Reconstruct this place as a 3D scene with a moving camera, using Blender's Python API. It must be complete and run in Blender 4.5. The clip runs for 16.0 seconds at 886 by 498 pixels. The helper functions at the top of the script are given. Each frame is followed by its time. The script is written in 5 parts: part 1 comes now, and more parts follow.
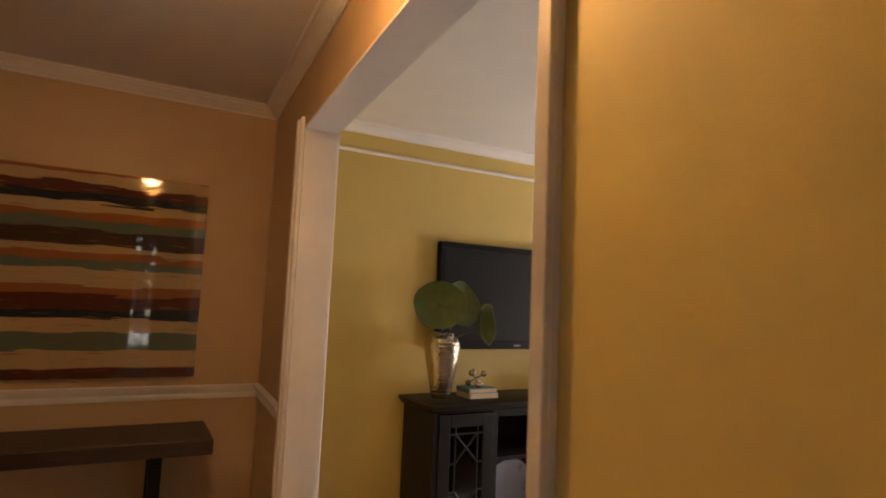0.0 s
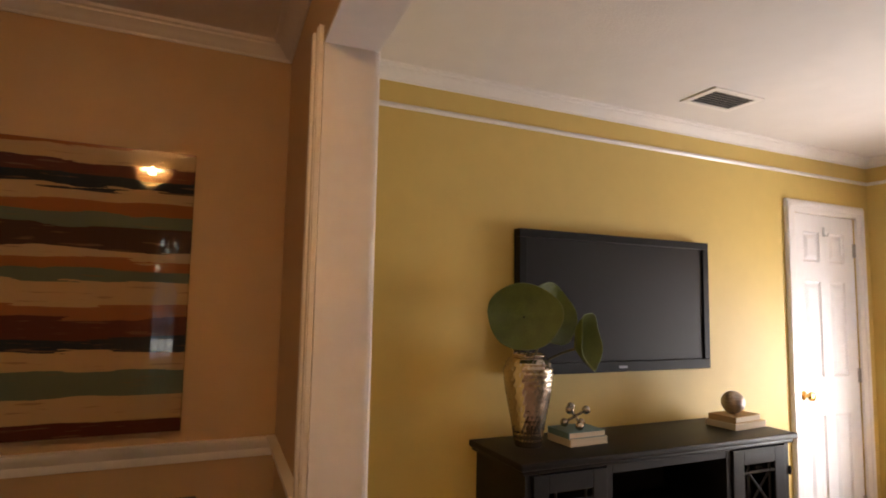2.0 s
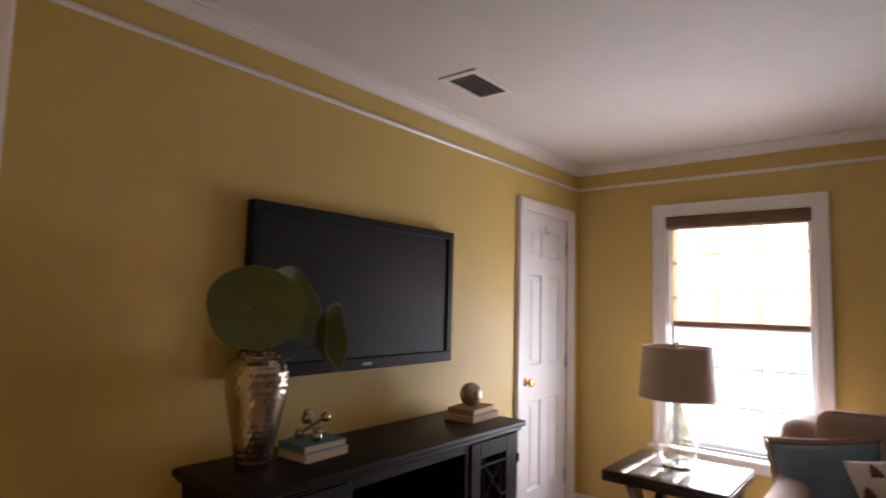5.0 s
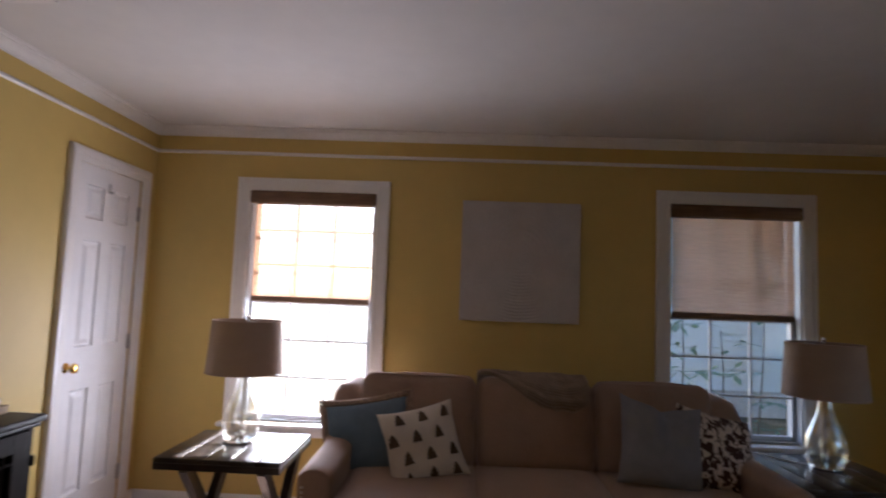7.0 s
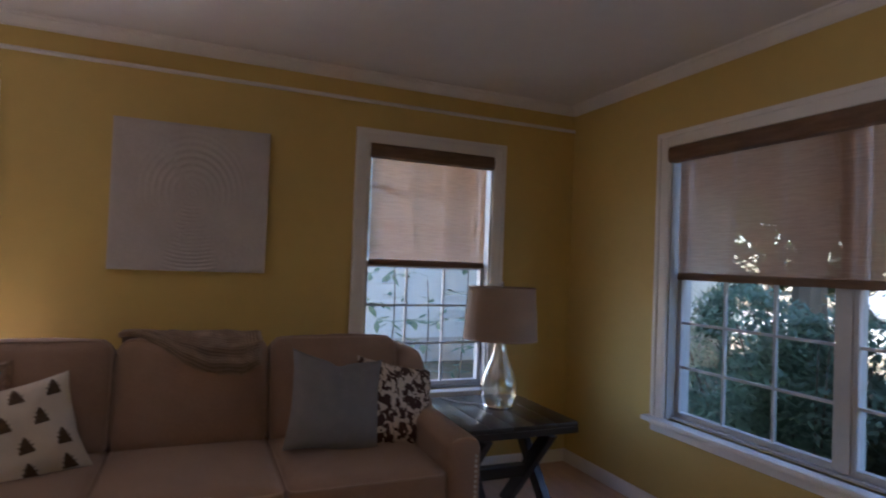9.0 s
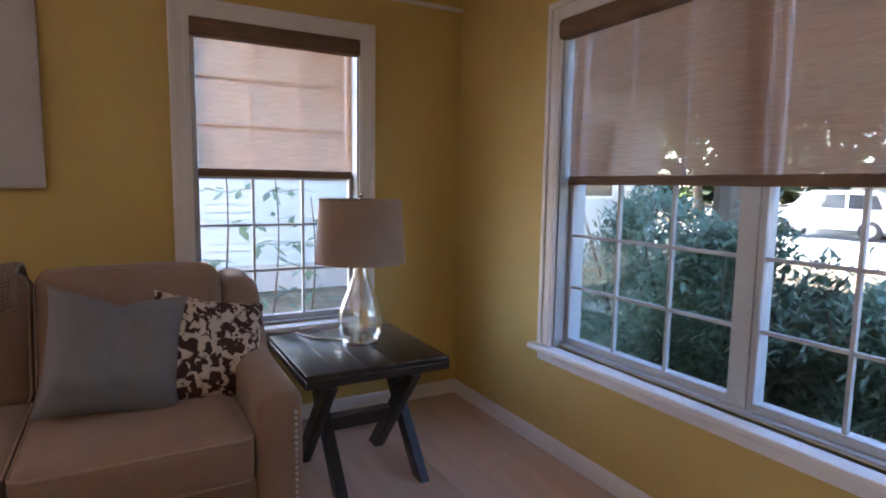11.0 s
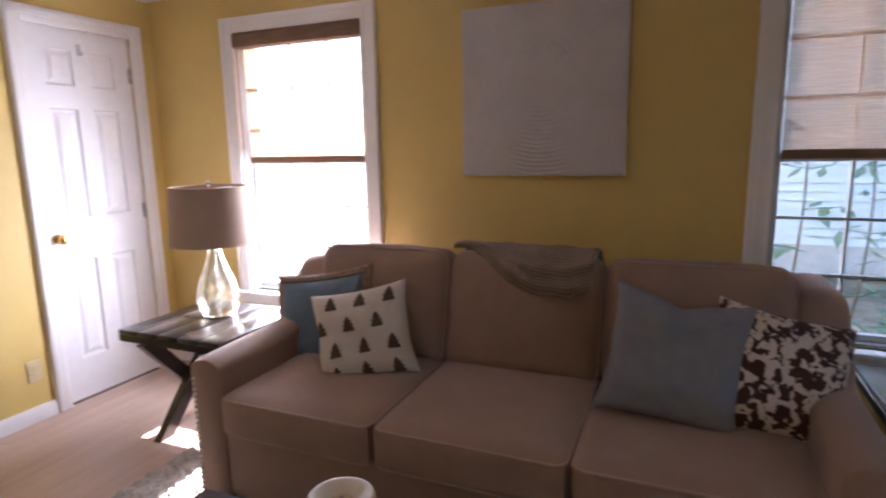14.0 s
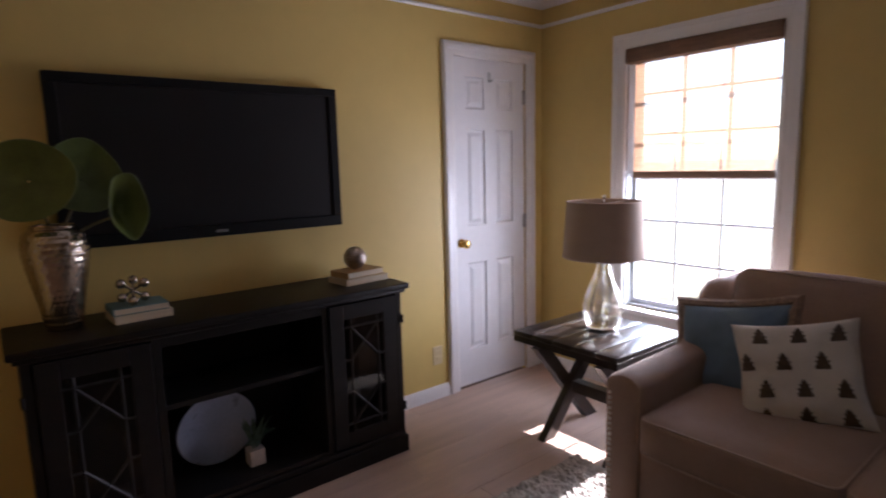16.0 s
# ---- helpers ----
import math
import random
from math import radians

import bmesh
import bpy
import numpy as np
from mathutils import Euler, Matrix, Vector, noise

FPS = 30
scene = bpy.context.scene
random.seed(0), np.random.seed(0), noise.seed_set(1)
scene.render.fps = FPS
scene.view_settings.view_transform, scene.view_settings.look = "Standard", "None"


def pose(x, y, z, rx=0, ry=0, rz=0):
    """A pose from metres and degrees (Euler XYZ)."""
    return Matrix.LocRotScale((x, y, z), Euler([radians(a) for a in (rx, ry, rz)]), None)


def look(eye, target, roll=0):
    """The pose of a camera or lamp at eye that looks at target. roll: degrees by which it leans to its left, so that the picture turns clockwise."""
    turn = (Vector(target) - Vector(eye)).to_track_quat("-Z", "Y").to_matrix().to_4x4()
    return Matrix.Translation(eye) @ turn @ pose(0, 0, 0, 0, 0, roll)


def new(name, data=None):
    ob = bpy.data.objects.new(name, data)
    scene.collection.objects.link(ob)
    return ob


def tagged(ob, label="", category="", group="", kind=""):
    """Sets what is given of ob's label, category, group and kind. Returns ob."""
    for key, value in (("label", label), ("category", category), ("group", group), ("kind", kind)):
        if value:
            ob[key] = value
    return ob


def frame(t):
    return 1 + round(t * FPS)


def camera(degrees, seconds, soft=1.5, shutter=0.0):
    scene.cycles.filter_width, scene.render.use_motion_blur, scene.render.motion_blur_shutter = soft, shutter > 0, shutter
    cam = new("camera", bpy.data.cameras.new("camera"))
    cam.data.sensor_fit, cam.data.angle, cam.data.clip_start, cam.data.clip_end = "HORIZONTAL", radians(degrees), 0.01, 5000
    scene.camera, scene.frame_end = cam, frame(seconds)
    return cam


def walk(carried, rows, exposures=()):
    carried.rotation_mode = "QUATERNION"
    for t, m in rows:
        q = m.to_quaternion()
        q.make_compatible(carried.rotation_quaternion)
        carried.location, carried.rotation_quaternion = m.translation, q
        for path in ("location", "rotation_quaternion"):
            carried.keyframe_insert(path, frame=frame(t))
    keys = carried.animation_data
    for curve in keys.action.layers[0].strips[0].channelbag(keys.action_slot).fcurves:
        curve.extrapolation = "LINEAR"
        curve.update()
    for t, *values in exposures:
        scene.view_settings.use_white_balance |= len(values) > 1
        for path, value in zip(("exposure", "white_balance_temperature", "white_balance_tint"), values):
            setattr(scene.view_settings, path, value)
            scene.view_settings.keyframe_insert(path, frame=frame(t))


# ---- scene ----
cam = camera(75.5, 16.0, soft=1.9, shutter=0.4)
PATH = [
    (0, (1.002, 1.317, 1.402), (1.947, 3.069, 1.593), 2.4),
    (0.5, (1.117, 1.609, 1.414), (2.046, 3.371, 1.596), 1.9),
    (1, (1.17, 1.845, 1.418), (2.039, 3.637, 1.603), 1.5),
    (1.5, (1.211, 2.063, 1.452), (2.05, 3.87, 1.629), 1.4),
    (2, (1.28, 2.222, 1.45), (2.106, 4.035, 1.633), 1.1),
    (2.5, (1.359, 2.334, 1.457), (2.182, 4.147, 1.637), 0.8),
    (3, (1.363, 2.36, 1.459), (2.223, 4.156, 1.642), 0.8),
    (3.2, (1.355, 2.367, 1.467), (2.278, 4.132, 1.645), 1.0),
    (5.3, (1.544, 2.598, 1.431), (3.192, 3.716, 1.614), 1.7),
    (5.5, (1.58, 2.607, 1.431), (3.298, 3.615, 1.615), 1.9),
    (6, (1.656, 2.596, 1.447), (3.525, 3.284, 1.631), 2.4),
    (6.5, (1.677, 2.531, 1.419), (3.635, 2.896, 1.605), 2.4),
    (7, (1.712, 2.437, 1.384), (3.705, 2.499, 1.549), 2.2),
    (7.5, (1.799, 2.23, 1.383), (3.792, 2.116, 1.499), 2.3),
    (8, (1.904, 2.131, 1.362), (3.874, 1.798, 1.454), 2.3),
    (8.5, (2.053, 2.122, 1.352), (3.959, 1.522, 1.433), 2.4),
    (9, (2.105, 2.007, 1.334), (3.945, 1.223, 1.382), 2.2),
    (9.5, (2.169, 1.823, 1.286), (3.944, 0.902, 1.261), 2.2),
    (9.7, (2.189, 1.726, 1.272), (3.948, 0.776, 1.202), 1.9),
    (11.8, (2.646, 1.252, 1.288), (4.419, 0.396, 0.937), 1.0),
    (12, (2.686, 1.229, 1.305), (4.536, 0.553, 0.958), 0.8),
    (12.5, (2.735, 1.261, 1.312), (4.699, 1.089, 0.974), 0.8),
    (13, (2.748, 1.311, 1.313), (4.711, 1.511, 0.985), 0.6),
    (13.5, (2.747, 1.375, 1.32), (4.663, 1.85, 1.0), 0.4),
    (14, (2.729, 1.418, 1.381), (4.542, 2.186, 1.029), -1.1),
    (14.5, (2.677, 1.506, 1.385), (4.371, 2.515, 1.047), -1.4),
    (15, (2.604, 1.628, 1.403), (4.159, 2.842, 1.072), -1.4),
    (15.5, (2.543, 1.741, 1.409), (3.94, 3.137, 1.092), -1.5),
    (16, (2.455, 1.854, 1.413), (3.69, 3.4, 1.121), -1.5),
]
EXPOSURES = [(0.0, 3.68, 7100, 15), (1.0, 3.63, 7050, 16), (2.0, 3.62, 6950, 17), (3.2, 3.54, 6800, 16), (5.3, 2.58, 6210, 22), (6.0, 2.32, 6110, 24), (7.0, 2.29, 5960, 23), (8.5, 2.54, 5760, 23), (9.7, 3.14, 5760, 23), (11.8, 3.91, 5940, 26), (12.5, 4.06, 5940, 25), (13.5, 3.73, 5840, 24), (14.5, 3.09, 5740, 24), (15.5, 2.47, 5690, 25), (16.0, 2.24, 5690, 24)]
LAMP_W = 1.25
SKY_PANE_W = 8.5
walk(cam, [(t, look(eye, target, roll)) for t, eye, target, roll in PATH], EXPOSURES)

# ---- world and sun ----
SUN_EL, SUN_AZ = 38.0, -1.5          # degrees above the horizon; from +x towards +y
world = bpy.data.worlds.new("sky")
scene.world = world
world.use_nodes = True
wn = world.node_tree.nodes
sky = wn.new("ShaderNodeTexSky")
sky.sky_type = "NISHITA"
sky.sun_disc = False
sky.sun_elevation = radians(SUN_EL)
sky.sun_rotation = radians(90 - SUN_AZ)
wn["Background"].inputs["Strength"].default_value = 0.15
world.node_tree.links.new(sky.outputs[0], wn["Background"].inputs["Color"])
sun = new("sun", bpy.data.lights.new("sun", "SUN"))
sun.data.energy, sun.data.angle, sun.data.color = 5.0, radians(0.53), (1.0, 0.94, 0.84)
sd = Vector((math.cos(radians(SUN_EL)) * math.cos(radians(SUN_AZ)), math.cos(radians(SUN_EL)) * math.sin(radians(SUN_AZ)), math.sin(radians(SUN_EL))))
sun.matrix_world = look(sd * 30, (0, 0, 0))
# sky light of the sunny side, standing in the first window's open lower half
sky_pane = new("window_skylight", bpy.data.lights.new("window_skylight", "AREA"))
sky_pane.data.shape, sky_pane.data.size, sky_pane.data.size_y = "RECTANGLE", 0.72, 0.80
sky_pane.data.energy, sky_pane.data.color = SKY_PANE_W, (0.93, 0.96, 1.0)
sky_pane.matrix_world = look((5.68, 3.402, 0.93), (0.0, 3.402, -0.15), 90)


# ---- materials ----
def mat(name, color, rough=0.6, metal=0.0, var=0.08, scale=6.0, bump=0.0, bscale=120.0, coat=0.0, spec=0.5, sheen=0.0, rand=0.0, stretch=(1, 1, 1)):
    """Principled surface with colour variation at two scales, and fine relief."""
    m = bpy.data.materials.new(name)
    m.use_nodes = True
    nt, n = m.node_tree, m.node_tree.nodes
    b = n["Principled BSDF"]
    b.inputs["Roughness"].default_value, b.inputs["Metallic"].default_value = rough, metal
    b.inputs["Coat Weight"].default_value, b.inputs["Specular IOR Level"].default_value = coat, spec
    b.inputs["Sheen Weight"].default_value = sheen
    tc = n.new("ShaderNodeTexCoord")
    mp = n.new("ShaderNodeMapping")
    mp.inputs["Scale"].default_value = stretch
    nt.links.new(tc.outputs["Object"], mp.inputs["Vector"])
    out = None
    for k, (s, amount) in enumerate(((scale, var), (scale * 9, var * 0.6))):
        t = n.new("ShaderNodeTexNoise")
        t.inputs["Scale"].default_value, t.inputs["Detail"].default_value = s, 4
        nt.links.new(mp.outputs[0], t.inputs["Vector"])
        r = n.new("ShaderNodeMapRange")
        r.inputs["From Min"].default_value, r.inputs["From Max"].default_value = 0.3, 0.7
        r.inputs["To Min"].default_value, r.inputs["To Max"].default_value = 1 - amount, 1 + amount
        nt.links.new(t.outputs["Fac"], r.inputs["Value"])
        mx = n.new("ShaderNodeVectorMath")
        mx.operation = "SCALE"
        if out is None:
            mx.inputs[0].default_value = color
        else:
            nt.links.new(out, mx.inputs[0])
        nt.links.new(r.outputs[0], mx.inputs["Scale"])
        out = mx.outputs[0]
    if rand:
        oi = n.new("ShaderNodeObjectInfo")
        r = n.new("ShaderNodeMapRange")
        r.inputs["To Min"].default_value, r.inputs["To Max"].default_value = 1 - rand, 1 + rand
        nt.links.new(oi.outputs["Random"], r.inputs["Value"])
        mx = n.new("ShaderNodeVectorMath")
        mx.operation = "SCALE"
        nt.links.new(out, mx.inputs[0])
        nt.links.new(r.outputs[0], mx.inputs["Scale"])
        out = mx.outputs[0]
    nt.links.new(out, b.inputs["Base Color"])
    if bump:
        t = n.new("ShaderNodeTexNoise")
        t.inputs["Scale"].default_value, t.inputs["Detail"].default_value = bscale, 3
        nt.links.new(mp.outputs[0], t.inputs["Vector"])
        bn = n.new("ShaderNodeBump")
        bn.inputs["Strength"].default_value, bn.inputs["Distance"].default_value = bump, 0.004
        nt.links.new(t.outputs["Fac"], bn.inputs["Height"])
        nt.links.new(bn.outputs[0], b.inputs["Normal"])
    return m


def base_of(m):
    return m.node_tree.nodes["Principled BSDF"].inputs["Base Color"]


def feed_color(m, make):
    """Replace the base colour by the socket that make(node_tree) returns."""
    nt = m.node_tree
    nt.links.new(make(nt), base_of(m))
    return m


M = {}
M["yellow"] = mat("yellow_wall_paint", (0.63, 0.462, 0.145), 0.55, var=0.035, scale=1.3, bump=0.10, bscale=220)
M["beige"] = mat("beige_wall_paint", (0.58, 0.405, 0.235), 0.5, var=0.03, scale=1.3, bump=0.10, bscale=220)
# golden tan paint, albedo raised in place of missing hall light
M["gold"] = mat("lightened_golden_tan_wall", (0.84, 0.70, 0.27), 0.5, var=0.02, scale=1.3, bump=0.10, bscale=220)
M["ceiling"] = mat("white_ceiling_paint", (0.72, 0.70, 0.69), 0.8, var=0.03, scale=1.1, bump=0.25, bscale=90)
M["trim"] = mat("white_semigloss_trim", (0.80, 0.78, 0.77), 0.32, var=0.03, scale=3, bump=0.04, bscale=60)
M["doorpaint"] = mat("white_door_paint", (0.80, 0.79, 0.80), 0.5, spec=0.35, var=0.03, scale=2.2, bump=0.06, bscale=80)
M["floor"] = mat("pale_oak_plank", (0.58, 0.42, 0.335), 0.45, var=0.09, scale=3.0, bump=0.05, bscale=40, rand=0.04, stretch=(0.35, 5.0, 5.0))
M["seam"] = mat("floor_underlay", (0.12, 0.085, 0.06), 0.9, var=0.1)
M["sofa"] = mat("taupe_woven_upholstery", (0.312, 0.204, 0.150), 0.9, var=0.07, scale=9, bump=0.45, bscale=650, sheen=0.25)
M["piping"] = mat("light_taupe_piping", (0.40, 0.29, 0.23), 0.85, var=0.08, scale=40, bump=0.3, bscale=500)
M["nail"] = mat("pewter_nailhead", (0.62, 0.58, 0.52), 0.3, 1.0, var=0.15, scale=60)
M["darkwood"] = mat("espresso_stained_wood", (0.016, 0.011, 0.009), 0.28, var=0.35, scale=5, bump=0.25, bscale=30, coat=0.25, stretch=(1, 7, 7))
M["console"] = mat("black_brown_cabinet_finish", (0.008, 0.0065, 0.006), 0.45, spec=0.25, var=0.3, scale=5, bump=0.12, bscale=50, stretch=(1, 6, 6))
M["walnut"] = mat("dark_walnut_top", (0.045, 0.022, 0.013), 0.4, var=0.35, scale=6, bump=0.2, bscale=40, stretch=(1, 8, 8))
M["iron"] = mat("black_iron", (0.012, 0.012, 0.012), 0.5, 0.6, var=0.2)
M["tvbezel"] = mat("gloss_black_bezel", (0.006, 0.006, 0.006), 0.5, var=0.1, spec=0.18)
M["tvscreen"] = mat("dark_grey_screen", (0.010, 0.009, 0.009), 0.5, var=0.06, spec=0.22)
M["badge"] = mat("grey_badge", (0.28, 0.28, 0.28), 0.35, 0.7)
M["brass"] = mat("polished_brass", (0.80, 0.52, 0.16), 0.16, 1.0, var=0.1, scale=30)
M["steel"] = mat("satin_hinge_steel", (0.42, 0.40, 0.38), 0.38, 1.0, var=0.12)
M["chrome"] = mat("chrome", (0.85, 0.84, 0.82), 0.08, 1.0, var=0.05)
M["silver"] = mat("champagne_silver", (0.46, 0.38, 0.30), 0.2, 1.0, var=0.12, scale=14)
M["pewter"] = mat("brushed_pewter_ball", (0.42, 0.36, 0.32), 0.36, 1.0, var=0.25, scale=30, bump=0.25, bscale=90, stretch=(1, 1, 6))
M["leaf"] = mat("olive_green_leaf", (0.082, 0.110, 0.018), 0.5, var=0.16, scale=14, bump=0.15, bscale=60)
M["leafedge"] = mat("pale_leaf_edge", (0.11, 0.14, 0.035), 0.5, var=0.15)
M["stem"] = mat("leaf_stem", (0.10, 0.085, 0.03), 0.6, var=0.2)
M["page"] = mat("book_pages", (0.62, 0.52, 0.38), 0.85, var=0.12, scale=4, stretch=(1, 1, 90))
M["teal"] = mat("faded_teal_book_cover", (0.12, 0.21, 0.21), 0.7, var=0.12, bump=0.15, bscale=300)
M["tan"] = mat("tan_book_cover", (0.46, 0.30, 0.14), 0.7, var=0.1, bump=0.15, bscale=300)
M["cream"] = mat("cream_book_cover", (0.60, 0.50, 0.35), 0.7, var=0.1, bump=0.15, bscale=300)
M["plate"] = mat("pale_blue_ceramic", (0.34, 0.40, 0.56), 0.35, var=0.08, scale=8)
M["pot"] = mat("off_white_pot", (0.50, 0.42, 0.36), 0.6, var=0.1)
M["blue"] = mat("dusty_blue_linen", (0.13, 0.19, 0.26), 0.9, var=0.06, scale=20, bump=0.5, bscale=600)
M["greyblue"] = mat("grey_blue_linen", (0.228, 0.232, 0.265), 0.9, var=0.06, scale=20, bump=0.5, bscale=600)
M["braid"] = mat("taupe_braid_trim", (0.29, 0.205, 0.155), 0.9, var=0.25, scale=60, bump=0.6, bscale=300)
M["white_cloth"] = mat("off_white_cotton", (0.66, 0.60, 0.54), 0.9, var=0.04, scale=18, bump=0.5, bscale=600)
M["print"] = mat("brown_fabric_print", (0.085, 0.055, 0.035), 0.9, var=0.25, scale=70, bump=0.3, bscale=500)
M["throw"] = mat("oatmeal_knit_wool", (0.33, 0.25, 0.195), 0.95, var=0.12, scale=25, bump=0.6, bscale=260, sheen=0.3)
M["throw_dark"] = mat("brown_knit_stripe", (0.245, 0.175, 0.13), 0.95, var=0.15, scale=25, bump=0.6, bscale=260)
M["rug"] = mat("grey_ivory_shag", (0.44, 0.40, 0.36), 0.98, var=0.28, scale=14, bump=0.8, bscale=160)
M["candle"] = mat("ivory_wax", (0.66, 0.60, 0.52), 0.55, var=0.05)
M["wax"] = mat("burnt_wax_well", (0.40, 0.31, 0.20), 0.5, var=0.15, scale=30)
M["plaster"] = mat("ribbed_plaster_canvas", (0.52, 0.48, 0.47), 0.75, var=0.05, scale=7, bump=0.3, bscale=180)
M["hembar"] = mat("brown_shade_hem", (0.19, 0.115, 0.07), 0.8, var=0.2, scale=6, bump=0.4, bscale=260, stretch=(1, 1, 9))
M["vinyl"] = mat("white_vinyl_sash", (0.46, 0.47, 0.48), 0.4, var=0.05)
M["plastic"] = mat("almond_plastic", (0.62, 0.50, 0.28), 0.4, var=0.04)
M["void"] = mat("duct_shade_black", (0.02, 0.02, 0.02), 0.8)
M["louvre"] = mat("dusty_grey_louvre", (0.42, 0.38, 0.33), 0.6, var=0.15)
M["siding"] = mat("pale_blue_siding", (0.60, 0.635, 0.63), 0.6, var=0.05, scale=2, bump=0.1, bscale=40)
M["concrete"] = mat("concrete", (0.48, 0.46, 0.43), 0.9, var=0.15, scale=1.2, bump=0.3, bscale=30)
M["roof"] = mat("grey_shingle", (0.09, 0.085, 0.08), 0.9, var=0.3, scale=3, bump=0.5, bscale=12)
M["brickhouse"] = mat("pale_brick_house", (0.50, 0.44, 0.38), 0.85, var=0.15, scale=2)
M["darkglass"] = mat("dark_window_glass", (0.02, 0.025, 0.03), 0.08, var=0.1)
M["ground"] = mat("leaf_litter_and_grass", (0.25, 0.19, 0.125), 0.95, var=0.45, scale=1.6, bump=0.8, bscale=14)
M["road"] = mat("sunlit_concrete_road", (0.42, 0.40, 0.37), 0.9, var=0.1, scale=0.7, bump=0.2, bscale=20)
M["bark"] = mat("grey_bark", (0.12, 0.095, 0.07), 0.95, var=0.3, scale=6, bump=0.9, bscale=20, stretch=(1, 1, 0.2))
M["hedge"] = mat("fern_green_foliage", (0.18, 0.27, 0.20), 0.5, var=0.35, scale=3)
M["hedge_light"] = mat("light_green_foliage", (0.20, 0.30, 0.14), 0.5, var=0.35, scale=3)
M["crown"] = mat("oak_crown_foliage", (0.06, 0.08, 0.03), 0.6, var=0.45, scale=0.8)
M["red_leaf"] = mat("reddish_shrub_leaf", (0.16, 0.05, 0.045), 0.6, var=0.3, scale=3)
M["petal"] = mat("coral_petal", (0.55, 0.10, 0.07), 0.6, var=0.2)
M["carpaint"] = mat("white_car_paint", (0.72, 0.72, 0.72), 0.25, var=0.03, coat=0.5)
M["rubber"] = mat("tyre_rubber", (0.02, 0.02, 0.02), 0.8, var=0.15)
M["crystal"] = mat("crystal_bead", (0.9, 0.75, 0.5), 0.08, 0.6, var=0.1)


def two_tone(m, dark, scale, lo, hi, detail=3.0, kind="noise"):
    """Sharp patches of a second colour over the base colour."""
    def make(nt):
        n = nt.nodes
        old = base_of(m).links[0].from_socket
        tc = n.new("ShaderNodeTexCoord")
        t = n.new("ShaderNodeTexNoise")
        t.inputs["Scale"].default_value, t.inputs["Detail"].default_value, t.inputs["Distortion"].default_value = scale, detail, 0.6
        nt.links.new(tc.outputs["Object"], t.inputs["Vector"])
        r = n.new("ShaderNodeMapRange")
        r.inputs["From Min"].default_value, r.inputs["From Max"].default_value = lo, hi
        nt.links.new(t.outputs["Fac"], r.inputs["Value"])
        mx = n.new("ShaderNodeMix")
        mx.data_type = "RGBA"
        nt.links.new(r.outputs[0], mx.inputs["Factor"])
        nt.links.new(old, mx.inputs["A"])
        mx.inputs["B"].default_value = (*dark, 1)
        return mx.outputs["Result"]
    return feed_color(m, make)


def leafy(m, amount):
    """Lets part of the light through thin leaves."""
    nt = m.node_tree
    n = nt.nodes
    tl, mx = n.new("ShaderNodeBsdfTranslucent"), n.new("ShaderNodeMixShader")
    mx.inputs[0].default_value = amount
    nt.links.new(base_of(m).links[0].from_socket, tl.inputs["Color"])
    nt.links.new(n["Principled BSDF"].outputs[0], mx.inputs[1])
    nt.links.new(tl.outputs[0], mx.inputs[2])
    nt.links.new(mx.outputs[0], n["Material Output"].inputs["Surface"])


for key in ("hedge", "hedge_light", "crown", "red_leaf"):
    leafy(M[key], 0.5)


M["cow"] = two_tone(mat("brown_white_cowhide_print", (0.64, 0.54, 0.46), 0.8, var=0.06, scale=20, bump=0.5, bscale=500), (0.055, 0.020, 0.016), 30, 0.485, 0.505, 3.0)
two_tone(M["ground"], (0.17, 0.15, 0.08), 2.3, 0.5, 0.62)
two_tone(M["plate"], (0.10, 0.12, 0.17), 9, 0.60, 0.72)


